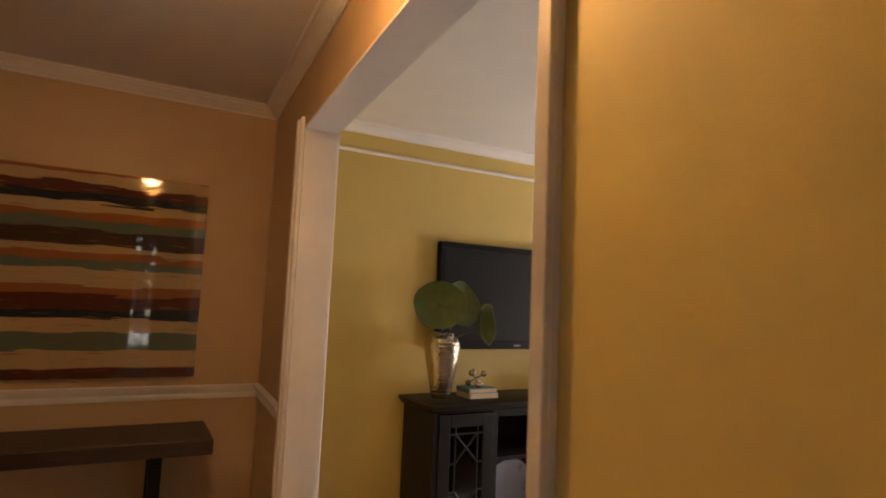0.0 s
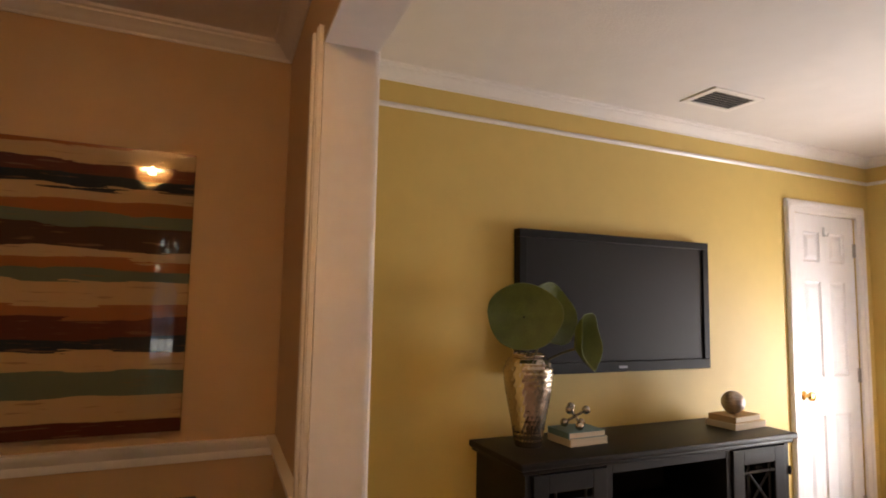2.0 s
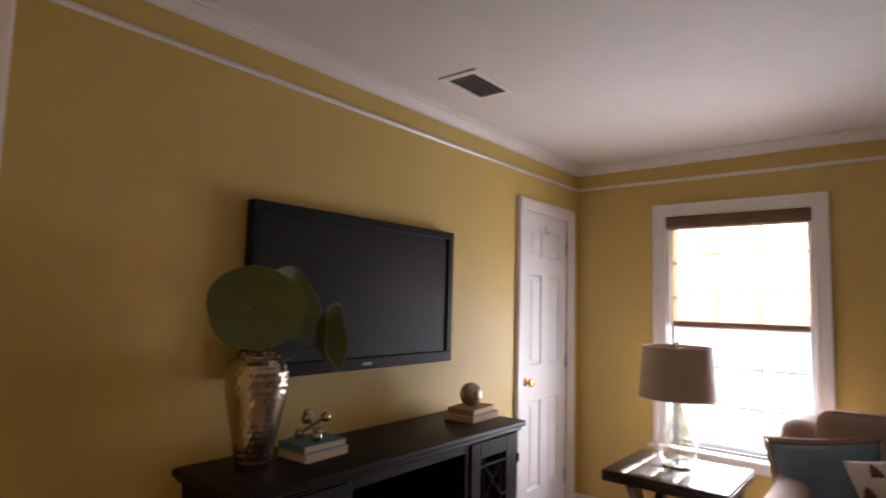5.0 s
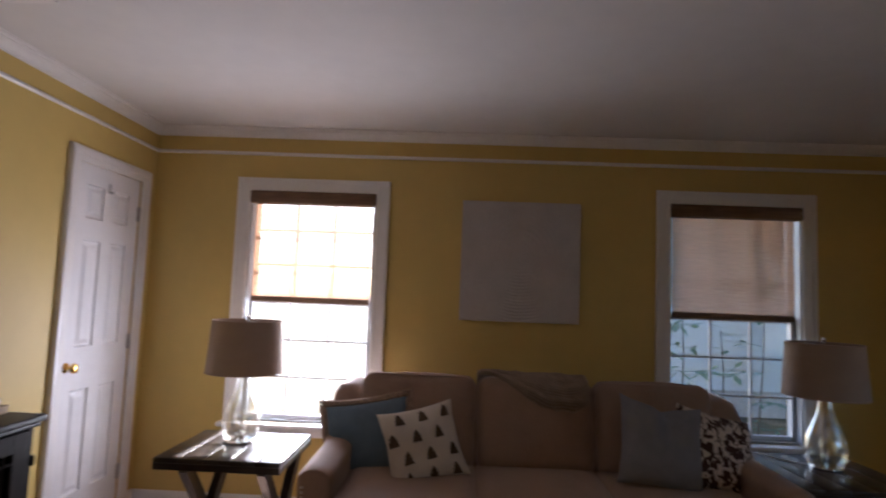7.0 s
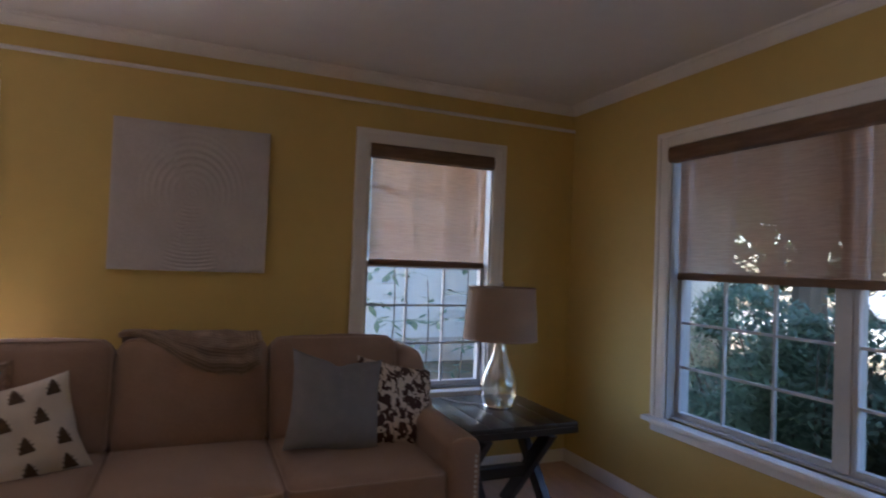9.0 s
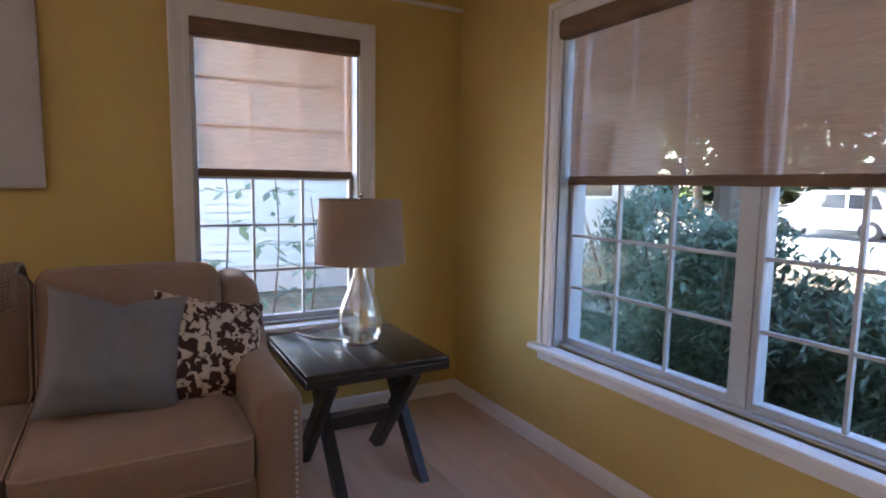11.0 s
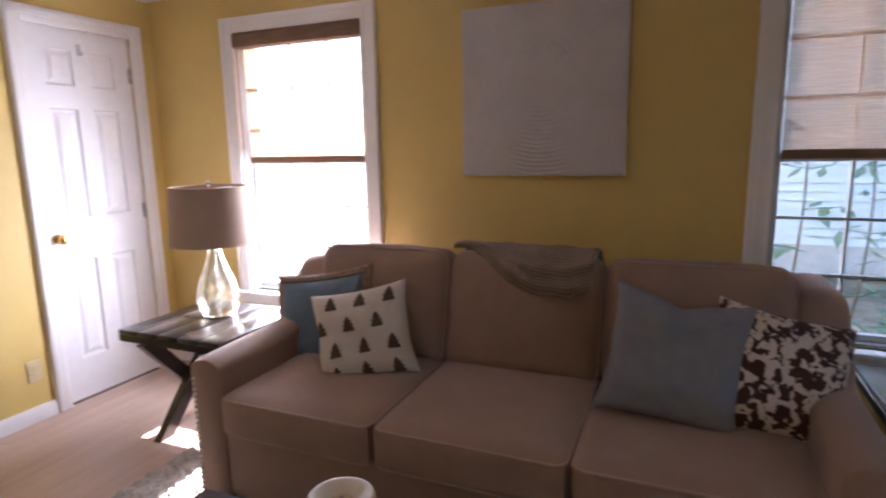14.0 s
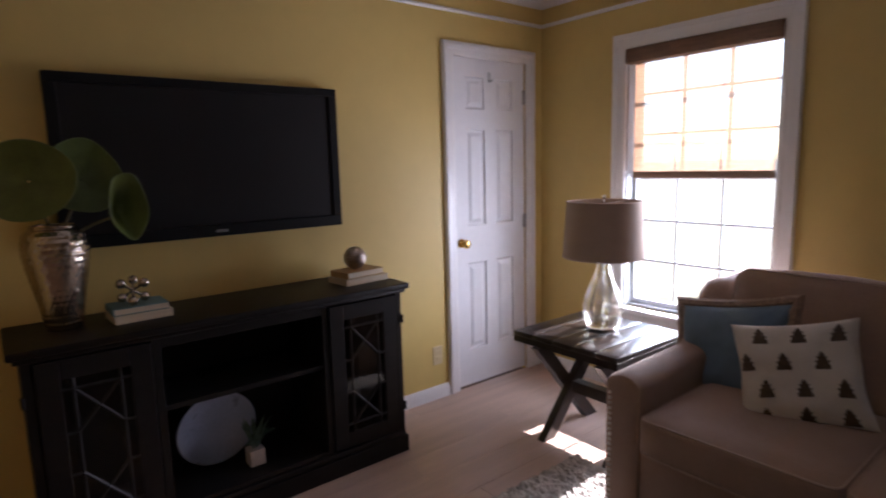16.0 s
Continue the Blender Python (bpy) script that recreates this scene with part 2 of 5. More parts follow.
def stripes_material():
    """Glossy resin panel painted in rough horizontal bands."""
    m = mat("striped_resin_painting", (0.5, 0.4, 0.3), 0.6, coat=1.0, spec=0.1)
    m.node_tree.nodes["Principled BSDF"].inputs["Coat Roughness"].default_value = 0.02

    def make(nt):
        n = nt.nodes
        tc = n.new("ShaderNodeTexCoord")
        mp = n.new("ShaderNodeMapping")
        mp.inputs["Scale"].default_value = (2.6, 1, 30)
        nt.links.new(tc.outputs["Object"], mp.inputs["Vector"])
        no = n.new("ShaderNodeTexNoise")
        no.inputs["Scale"].default_value, no.inputs["Detail"].default_value = 1.3, 7
        nt.links.new(mp.outputs[0], no.inputs["Vector"])
        sep = n.new("ShaderNodeSeparateXYZ")
        nt.links.new(tc.outputs["Object"], sep.inputs[0])
        ma = n.new("ShaderNodeMath")
        ma.operation = "MULTIPLY_ADD"
        ma.inputs[1].default_value, ma.inputs[2].default_value = 0.072, -0.036
        nt.links.new(no.outputs["Fac"], ma.inputs[0])
        ad = n.new("ShaderNodeMath")
        nt.links.new(sep.outputs["Z"], ad.inputs[0])
        nt.links.new(ma.outputs[0], ad.inputs[1])
        dv = n.new("ShaderNodeMath")
        dv.operation = "DIVIDE"
        dv.inputs[1].default_value = 0.945
        nt.links.new(ad.outputs[0], dv.inputs[0])
        ramp = n.new("ShaderNodeValToRGB")
        ramp.color_ramp.interpolation = "CONSTANT"
        maroon, tan, sage, navy, rust, umber = (0.09, 0.022, 0.014), (0.42, 0.29, 0.15), (0.105, 0.135, 0.095), (0.014, 0.018, 0.026), (0.27, 0.10, 0.035), (0.05, 0.022, 0.014)
        bands = [(0.0, maroon), (0.045, tan), (0.13, sage), (0.215, tan), (0.285, navy), (0.325, maroon), (0.395, rust), (0.44, tan), (0.52, sage), (0.56, rust),
                 (0.60, tan), (0.63, umber), (0.71, sage), (0.755, rust), (0.795, tan), (0.84, navy), (0.885, maroon), (0.93, tan), (0.985, rust)]
        els = ramp.color_ramp.elements
        els[0].position, els[0].color = bands[0][0], (*bands[0][1], 1)
        els[1].position, els[1].color = bands[1][0], (*bands[1][1], 1)
        for p, c in bands[2:]:
            e = els.new(p)
            e.color = (*c, 1)
        nt.links.new(dv.outputs[0], ramp.inputs["Fac"])
        worn = n.new("ShaderNodeTexNoise")
        worn.inputs["Scale"].default_value, worn.inputs["Detail"].default_value = 2.6, 9
        nt.links.new(mp.outputs[0], worn.inputs["Vector"])
        r = n.new("ShaderNodeMapRange")
        r.inputs["From Min"].default_value, r.inputs["From Max"].default_value = 0.60, 0.66
        r.inputs["To Max"].default_value = 0.55
        nt.links.new(worn.outputs["Fac"], r.inputs["Value"])
        mx = n.new("ShaderNodeMix")
        mx.data_type = "RGBA"
        nt.links.new(r.outputs[0], mx.inputs["Factor"])
        nt.links.new(ramp.outputs["Color"], mx.inputs["A"])
        mx.inputs["B"].default_value = (0.20, 0.11, 0.06, 1)
        return mx.outputs["Result"]
    return feed_color(m, make)


M["painting"] = stripes_material()


def glass_material(name, tint, gloss=1.0):
    m = bpy.data.materials.new(name)
    m.use_nodes = True
    nt, n = m.node_tree, m.node_tree.nodes
    n.remove(n["Principled BSDF"])
    tr, gl, fr, mx = n.new("ShaderNodeBsdfTransparent"), n.new("ShaderNodeBsdfGlossy"), n.new("ShaderNodeLayerWeight"), n.new("ShaderNodeMixShader")
    pw, sc = n.new("ShaderNodeMath"), n.new("ShaderNodeMath")
    pw.operation, sc.operation = "POWER", "MULTIPLY_ADD"
    pw.inputs[1].default_value = 5.0
    sc.inputs[1].default_value, sc.inputs[2].default_value = 0.6, 0.03
    nt.links.new(fr.outputs["Facing"], pw.inputs[0])
    nt.links.new(pw.outputs[0], sc.inputs[0])
    tr.inputs["Color"].default_value = (*tint, 1)
    gl.inputs["Roughness"].default_value = 0.02
    nt.links.new(sc.outputs[0], mx.inputs[0])
    nt.links.new(tr.outputs[0], mx.inputs[1])
    nt.links.new(gl.outputs[0], mx.inputs[2])
    nt.links.new(mx.outputs[0], n["Material Output"].inputs["Surface"])
    return m


M["glass"] = glass_material("window_glass", (0.93, 0.97, 0.96))
M["cabinet_glass"] = glass_material("smoky_cabinet_glass", (0.35, 0.35, 0.36))


def mercury_glass():
    """Silvered glass with clear patches where the silvering has worn."""
    m = bpy.data.materials.new("mercury_glass")
    m.use_nodes = True
    nt, n = m.node_tree, m.node_tree.nodes
    b = n["Principled BSDF"]
    b.inputs["Base Color"].default_value = (0.90, 0.87, 0.80, 1)
    b.inputs["Metallic"].default_value, b.inputs["Roughness"].default_value = 1.0, 0.16
    tr, mx, t, r = n.new("ShaderNodeBsdfTransparent"), n.new("ShaderNodeMixShader"), n.new("ShaderNodeTexNoise"), n.new("ShaderNodeMapRange")
    tr.inputs["Color"].default_value = (0.92, 0.92, 0.89, 1)
    tc = n.new("ShaderNodeTexCoord")
    t.inputs["Scale"].default_value, t.inputs["Detail"].default_value = 16, 6
    nt.links.new(tc.outputs["Object"], t.inputs["Vector"])
    r.inputs["From Min"].default_value, r.inputs["From Max"].default_value = 0.35, 0.65
    r.inputs["To Min"].default_value, r.inputs["To Max"].default_value = 0.16, 0.62
    nt.links.new(t.outputs["Fac"], r.inputs["Value"])
    nt.links.new(r.outputs[0], mx.inputs[0])
    nt.links.new(tr.outputs[0], mx.inputs[1])
    nt.links.new(b.outputs[0], mx.inputs[2])
    nt.links.new(mx.outputs[0], n["Material Output"].inputs["Surface"])
    return m


M["mercury"] = mercury_glass()


def woven(name, color, see, through_light, wave=330.0):
    """Open-weave cloth: horizontal slubs, some light through the gaps and through the yarn."""
    m = bpy.data.materials.new(name)
    m.use_nodes = True
    nt, n = m.node_tree, m.node_tree.nodes
    n.remove(n["Principled BSDF"])
    tc, mp, no = n.new("ShaderNodeTexCoord"), n.new("ShaderNodeMapping"), n.new("ShaderNodeTexNoise")
    mp.inputs["Scale"].default_value = (14, 14, wave)
    no.inputs["Scale"].default_value, no.inputs["Detail"].default_value = 1.0, 3
    nt.links.new(tc.outputs["Object"], mp.inputs["Vector"])
    nt.links.new(mp.outputs[0], no.inputs["Vector"])
    r = n.new("ShaderNodeMapRange")
    r.inputs["From Min"].default_value, r.inputs["From Max"].default_value = 0.3, 0.7
    r.inputs["To Min"].default_value, r.inputs["To Max"].default_value = 0.80, 1.15
    nt.links.new(no.outputs["Fac"], r.inputs["Value"])
    sc = n.new("ShaderNodeVectorMath")
    sc.operation = "SCALE"
    sc.inputs[0].default_value = color
    nt.links.new(r.outputs[0], sc.inputs["Scale"])
    df, tl, tp = n.new("ShaderNodeBsdfDiffuse"), n.new("ShaderNodeBsdfTranslucent"), n.new("ShaderNodeBsdfTransparent")
    nt.links.new(sc.outputs[0], df.inputs["Color"])
    nt.links.new(sc.outputs[0], tl.inputs["Color"])
    m1, m2 = n.new("ShaderNodeMixShader"), n.new("ShaderNodeMixShader")
    m1.inputs[0].default_value = through_light
    nt.links.new(df.outputs[0], m1.inputs[1])
    nt.links.new(tl.outputs[0], m1.inputs[2])
    m2.inputs[0].default_value = see
    nt.links.new(m1.outputs[0], m2.inputs[1])
    nt.links.new(tp.outputs[0], m2.inputs[2])
    nt.links.new(m2.outputs[0], n["Material Output"].inputs["Surface"])
    return m


M["shadecloth"] = woven("brown_woven_shade_cloth", (0.47, 0.275, 0.17), 0.20, 0.44, 520)
M["lampcloth"] = mat("taupe_linen_lampshade", (0.37, 0.275, 0.215), 0.9, var=0.03, scale=5, bump=0.12, bscale=500, stretch=(1, 1, 3))


def glow(name, color, strength):
    m = bpy.data.materials.new(name)
    m.use_nodes = True
    b = m.node_tree.nodes["Principled BSDF"]
    b.inputs["Emission Color"].default_value, b.inputs["Emission Strength"].default_value = (*color, 1), strength
    return m


M["bulb"] = glow("warm_bulb", (1.0, 0.62, 0.28), 16.0)


# ---- mesh helpers ----
def mesh_object(name, bm, material, parent=None, label="", smooth=False):
    me = bpy.data.meshes.new(name)
    bm.normal_update()
    bm.to_mesh(me)
    bm.free()
    for mm in (material if isinstance(material, (list, tuple)) else [material]):
        me.materials.append(mm)
    if smooth:
        me.shade_smooth()
        me.set_sharp_from_angle(angle=radians(38))
    ob = new(name, me)
    if parent is not None:
        ob.parent = parent
    if label:
        ob["label"] = label
    return ob


def part(name, bm, material, parent, label="", smooth=False):
    return mesh_object(name, bm, material, parent, label, smooth)


def thing(name, m, label, category, group="", kind=""):
    ob = new(name)
    ob.empty_display_size = 0.1
    ob.matrix_basis = m
    return tagged(ob, label, category, group, kind)


def box(bm, x0, y0, z0, x1, y1, z1, bevel=0.0, seg=2, m=None):
    vs = bmesh.ops.create_cube(bm, size=1.0)["verts"]
    for v in vs:
        v.co = Vector(((x0 + x1) / 2 + v.co.x * (x1 - x0), (y0 + y1) / 2 + v.co.y * (y1 - y0), (z0 + z1) / 2 + v.co.z * (z1 - z0)))
    if bevel:
        es = list({e for v in vs for e in v.link_edges})
        out = bmesh.ops.bevel(bm, geom=es, offset=bevel, segments=seg, affect="EDGES", profile=0.5)
        vs = list({v for f in out["faces"] for v in f.verts} | {v for v in vs if v.is_valid})
    if m is not None:
        bmesh.ops.transform(bm, matrix=m, verts=[v for v in vs if v.is_valid])
    return bm


def boxes(*specs, bevel=0.0):
    bm = bmesh.new()
    for s in specs:
        box(bm, *s, bevel=bevel)
    return bm


def one_box(*s, bevel=0.0, seg=2):
    return box(bmesh.new(), *s, bevel=bevel, seg=seg)


def tube(bm, pts, r, seg=8, closed=False):
    """A round rod along the points."""
    pts = [Vector(p) for p in pts]
    rings = []
    n = len(pts)
    up = Vector((0, 0, 1))
    for i, p in enumerate(pts):
        a = pts[(i - 1) % n] if closed or i else p
        b = pts[(i + 1) % n] if closed or i < n - 1 else p
        d = (b - a).normalized()
        s = d.cross(up if abs(d.dot(up)) < 0.95 else Vector((1, 0, 0))).normalized()
        q = s.cross(d)
        rr = r(i / max(1, n - 1)) if callable(r) else r
        rings.append([bm.verts.new(p + rr * (math.cos(2 * math.pi * k / seg) * s + math.sin(2 * math.pi * k / seg) * q)) for k in range(seg)])
    for i in range(n if closed else n - 1):
        a, b = rings[i], rings[(i + 1) % n]
        for k in range(seg):
            bm.faces.new((a[k], a[(k + 1) % seg], b[(k + 1) % seg], b[k]))
    if not closed:
        bm.faces.new(rings[0][::-1])
        bm.faces.new(rings[-1])
    return bm


def lathe(bm, prof, seg=40, cap=True, at=(0, 0, 0)):
    rings = []
    for r, z in prof:
        rings.append([bm.verts.new((at[0] + r * math.cos(2 * math.pi * k / seg), at[1] + r * math.sin(2 * math.pi * k / seg), at[2] + z)) for k in range(seg)])
    for a, b in zip(rings, rings[1:]):
        for k in range(seg):
            bm.faces.new((a[k], a[(k + 1) % seg], b[(k + 1) % seg], b[k]))
    if cap:
        bm.faces.new(rings[0][::-1])
        bm.faces.new(rings[-1])
    return bm


def ball(bm, c, r, u=16, v=10):
    bmesh.ops.create_uvsphere(bm, u_segments=u, v_segments=v, radius=r, matrix=Matrix.Translation(c))
    return bm


def grid(bm, nu, nv, fn, close=False):
    """A sheet of nu x nv quads through fn(u, v), u and v from 0 to 1."""
    vs = [[bm.verts.new(fn(i / nu, j / nv)) for j in range(nv + 1)] for i in range(nu + 1)]
    for i in range(nu):
        for j in range(nv):
            bm.faces.new((vs[i][j], vs[i + 1][j], vs[i + 1][j + 1], vs[i][j + 1]))
    return vs


def moulding(bm, prof, p0, p1, inward):
    """Extrudes a profile of (out from the wall, height) points from p0 to p1; inward points into the room."""
    p0, p1, n = Vector(p0), Vector(p1), Vector(inward).normalized()
    ends = [[bm.verts.new(p + n * a + Vector((0, 0, h))) for a, h in prof] for p in (p0, p1)]
    k = len(prof)
    for i in range(k):
        bm.faces.new((ends[0][i], ends[0][(i + 1) % k], ends[1][(i + 1) % k], ends[1][i]))
    bm.faces.new(ends[0][::-1])
    bm.faces.new(ends[1])
    bmesh.ops.recalc_face_normals(bm, faces=bm.faces[:])
    return bm


def soft_box(half, r, bulge=(0, 0, 0), cuts=9):
    """A box with round edges and puffed faces, as a cushion."""
    bm = bmesh.new()
    bmesh.ops.create_cube(bm, size=2.0)
    bmesh.ops.subdivide_edges(bm, edges=bm.edges[:], cuts=cuts, use_grid_fill=True)
    for v in bm.verts:
        p = Vector([math.copysign(abs(c) ** 0.75, c) for c in v.co])
        full = Vector([p[i] * half[i] for i in range(3)])
        inner = Vector([max(-(half[i] - r), min(half[i] - r, full[i])) for i in range(3)])
        d = full - inner
        if d.length > 1e-6:
            full = inner + d.normalized() * r
        for i in range(3):
            j, k = (i + 1) % 3, (i + 2) % 3
            full[i] += math.copysign(bulge[i], p[i]) * abs(p[i]) ** 3 * max(0, 1 - p[j] ** 2) ** 0.7 * max(0, 1 - p[k] ** 2) ** 0.7
        v.co = full
    return bm


# ---- plan ----
XE, YN, YS, H = 5.44, 4.495, -0.385, 2.45       # east, north and south faces of the living room; ceiling
YD, XW, YDS = 4.42, -2.3, -0.385               # dining room: north, west and south faces
T = 0.16
LEAN_P = 3.2                                    # degrees by which the partition is off square
PART = pose(1.546, 3.645, 0, 0, 0, -LEAN_P)     # partition frame: x through the wall, y along it, origin on the opening's north dining corner
PX, PT = 0.033, 0.165                           # dining and living faces of the partition
OP_S = -1.732                                   # opening's south end in the partition frame
OP_H = 2.100


def at_part(x, y, z=0.0):
    return PART @ Vector((x, y, z))


def structure(name, bm, material, label="", category="", smooth=False):
    return tagged(mesh_object(name, bm, material, None, "", smooth), label, category, kind="structure")


# east wall with its two windows
WZ0, WZ1, WW = 0.535, 2.06, 0.845
W1Y, W2Y = 3.421, 0.668
segs, edges = [], [YS - T, W2Y - WW / 2, W2Y + WW / 2, W1Y - WW / 2, W1Y + WW / 2, YN + T]
for a, b in zip(edges[::2], edges[1::2]):
    segs.append((XE, a, -0.4, XE + T, b, 2.62))
for c in (W1Y, W2Y):
    segs += [(XE, c - WW / 2, -0.4, XE + T, c + WW / 2, WZ0), (XE, c - WW / 2, WZ1, XE + T, c + WW / 2, 2.62)]
structure("wall_east", boxes(*segs), M["yellow"], "yellow painted wall with two windows behind the sofa", "wall")
# south wall with the wide double window
S0, S1 = 4.530, 2.700
sz0 = 0.525
structure("wall_south", boxes((S0, YS - T, -0.4, XE, YS, 2.62), (1.60, YS - T, -0.4, S1, YS, 2.62), (S1, YS - T, -0.4, S0, YS, sz0), (S1, YS - T, WZ1, S0, YS, 2.62)),
          M["yellow"], "yellow painted wall with a wide double window", "wall")
# north wall with the closet door
DX0, DX1, DH = 4.655, 5.285, 2.045
structure("wall_north", boxes((1.78, YN, -0.4, DX0, YN + T, 2.62), (DX1, YN, -0.4, XE, YN + T, 2.62), (DX0, YN, DH, DX1, YN + T, 2.62)), M["yellow"], "yellow painted wall behind the television", "wall")
structure("closet_back", boxes((DX0 - 0.2, YN + 0.5, -0.1, DX1 + 0.2, YN + 0.6, 2.4)), M["beige"], "plain wall behind the closet door", "wall")
# partition between dining room and living room: dining face and living face have their own paint
bm = bmesh.new()
for y0, y1, z0, z1, x0, x1 in ((0.001, 1.05, -0.2, H + 0.1, PX, PT), (OP_S - 0.001, 0.001, OP_H + 0.012, H + 0.1, PX, PT), (-4.2, OP_S - 0.001, -0.2, H + 0.1, PX, PT)):
    box(bm, x0 + 0.006, y0, z0, x1 - 0.006, y1, z1)
bm.transform(PART)
structure("wall_partition", bm, M["beige"], "beige partition wall with a wide cased opening", "wall")
bm = bmesh.new()
for y0, y1, z0, z1 in ((0.001, 1.05, -0.2, H + 0.1), (OP_S - 0.001, 0.001, OP_H + 0.012, H + 0.1), (-4.2, OP_S - 0.001, -0.2, H + 0.1)):
    box(bm, PT - 0.0059, y0, z0, PT, y1, z1)
bm.transform(PART)
structure("wall_partition_living", bm, M["yellow"], "yellow paint on the living room side of the partition", "wall")
# hall face: its lighter tone stands in for light the lamp doesn't give
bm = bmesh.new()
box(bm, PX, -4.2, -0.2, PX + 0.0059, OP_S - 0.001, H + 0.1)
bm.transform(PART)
structure("wall_partition_hall", bm, M["gold"], "golden tan wall beside the cased opening, painted lighter for missing hall light", "wall")
bm = bmesh.new()
for y0, y1, z0, z1 in ((0.001, 1.05, -0.2, H + 0.1), (OP_S - 0.001, 0.001, OP_H + 0.012, H + 0.1)):
    box(bm, PX, y0, z0, PX + 0.0059, y1, z1)
bm.transform(PART)
structure("wall_partition_dining", bm, M["beige"], "beige paint on the dining side of the partition", "wall")
# dining room shell
structure("wall_dining_north", boxes((XW - T, YD, -0.4, 1.690, YD + T, 2.62)), M["beige"], "beige wall with a white chair rail", "wall")
structure("wall_dining_west", boxes((XW - T, YDS - T, -0.4, XW, YD, 2.62)), M["beige"], "plain beige wall", "wall")
HW0, HW1 = 0.98, 1.27
structure("wall_dining_south", boxes((XW - T, YDS - T, -0.4, HW0, YDS, 2.62), (HW1, YDS - T, -0.4, 1.60, YDS, 2.62), (HW0, YDS - T, -0.4, HW1, YDS, 0.35), (HW0, YDS - T, 2.1, HW1, YDS, 2.62)),
          M["beige"], "plain beige wall with a narrow window", "wall")
structure("ceiling", boxes((XW - T, YS - T, H, XE + T, YN + T, H + 0.15)), M["ceiling"], "white painted ceiling", "ceiling")
bm = bmesh.new()
box(bm, -3.6, -4.0, 2.41, 0.0, 0.775, 2.449)
bm.transform(PART)
structure("ceiling_dining", bm, M["ceiling"], "white painted ceiling over the dining side", "ceiling")
structure("roof_slab", boxes((XW - 0.3, YS - 0.30, 2.62, XE + 0.30, YN + 0.3, 2.75)), M["roof"], "grey shingle roof slab over the house", "roof")
structure("subfloor", boxes((XW - T, YS - T, -0.4, XE + T, YN + T, -0.012)), M["seam"], "dark underlay below the floor planks", "floor")

# ---- trim ----
crown_prof = [(0, -0.056), (0.008, -0.056), (0.010, -0.048), (0.018, -0.046), (0.030, -0.036), (0.044, -0.022), (0.052, -0.019), (0.054, -0.012), (0.068, -0.010), (0.072, 0), (0, 0)]
base_prof = [(0, 0), (0.016, 0), (0.016, 0.060), (0.011, 0.071), (0.007, 0.080), (0, 0.080)]
rail_prof = [(0, -0.011), (0.008, -0.011), (0.013, -0.004), (0.011, 0.006), (0.006, 0.011), (0, 0.011)]
chair_prof = [(0, -0.045), (0.010, -0.045), (0.014, -0.025), (0.012, -0.018), (0.022, 0.0), (0.030, 0.014), (0.030, 0.022), (0, 0.022)]


def trim(name, prof, z, p0, p1, inward, label):
    return structure(name, moulding(bmesh.new(), prof, (*p0, z), (*p1, z), inward), M["trim"], label, "trim", smooth=True)


trim("crown_north", crown_prof, H, (1.78, YN), (XE, YN), (0, -1, 0), "white crown moulding under the ceiling")
trim("crown_east", crown_prof, H, (XE, YS), (XE, YN), (-1, 0, 0), "white crown moulding under the ceiling")
trim("crown_south", crown_prof, H, (1.45, YS), (XE, YS), (0, 1, 0), "white crown moulding under the ceiling")
trim("crown_dining", crown_prof, 2.41, (XW, YD), (1.622, YD), (0, -1, 0), "white crown moulding under the ceiling")
trim("crown_dining_partition", crown_prof, 2.41, at_part(PX, -3.9)[:2], at_part(PX, 0.77)[:2], PART.to_3x3() @ Vector((-1, 0, 0)), "white crown on the partition")
trim("picture_rail_north", rail_prof, 2.288, (1.74, YN), (XE, YN), (0, -1, 0), "thin white picture rail")
trim("picture_rail_east", rail_prof, 2.288, (XE, YS), (XE, YN), (-1, 0, 0), "thin white picture rail")
trim("baseboard_north", base_prof, 0, (1.74, YN), (4.585, YN), (0, -1, 0), "white baseboard")
trim("baseboard_north_corner", base_prof, 0, (5.36, YN), (XE, YN), (0, -1, 0), "white baseboard")
trim("baseboard_east", base_prof, 0, (XE, YS), (XE, YN), (-1, 0, 0), "white baseboard")
trim("baseboard_south", base_prof, 0, (1.45, YS), (XE, YS), (0, 1, 0), "white baseboard")
trim("baseboard_dining", base_prof, 0, (XW, YD), (1.622, YD), (0, -1, 0), "white baseboard")
trim("chair_rail_dining", chair_prof, 0.932, (XW, YD), (1.622, YD), (0, -1, 0), "white moulded chair rail")
d_in = PART.to_3x3() @ Vector((-1, 0, 0))
trim("chair_rail_partition", chair_prof, 0.935, at_part(PX, 0.085)[:2], at_part(PX, 0.775)[:2], d_in, "white moulded chair rail")
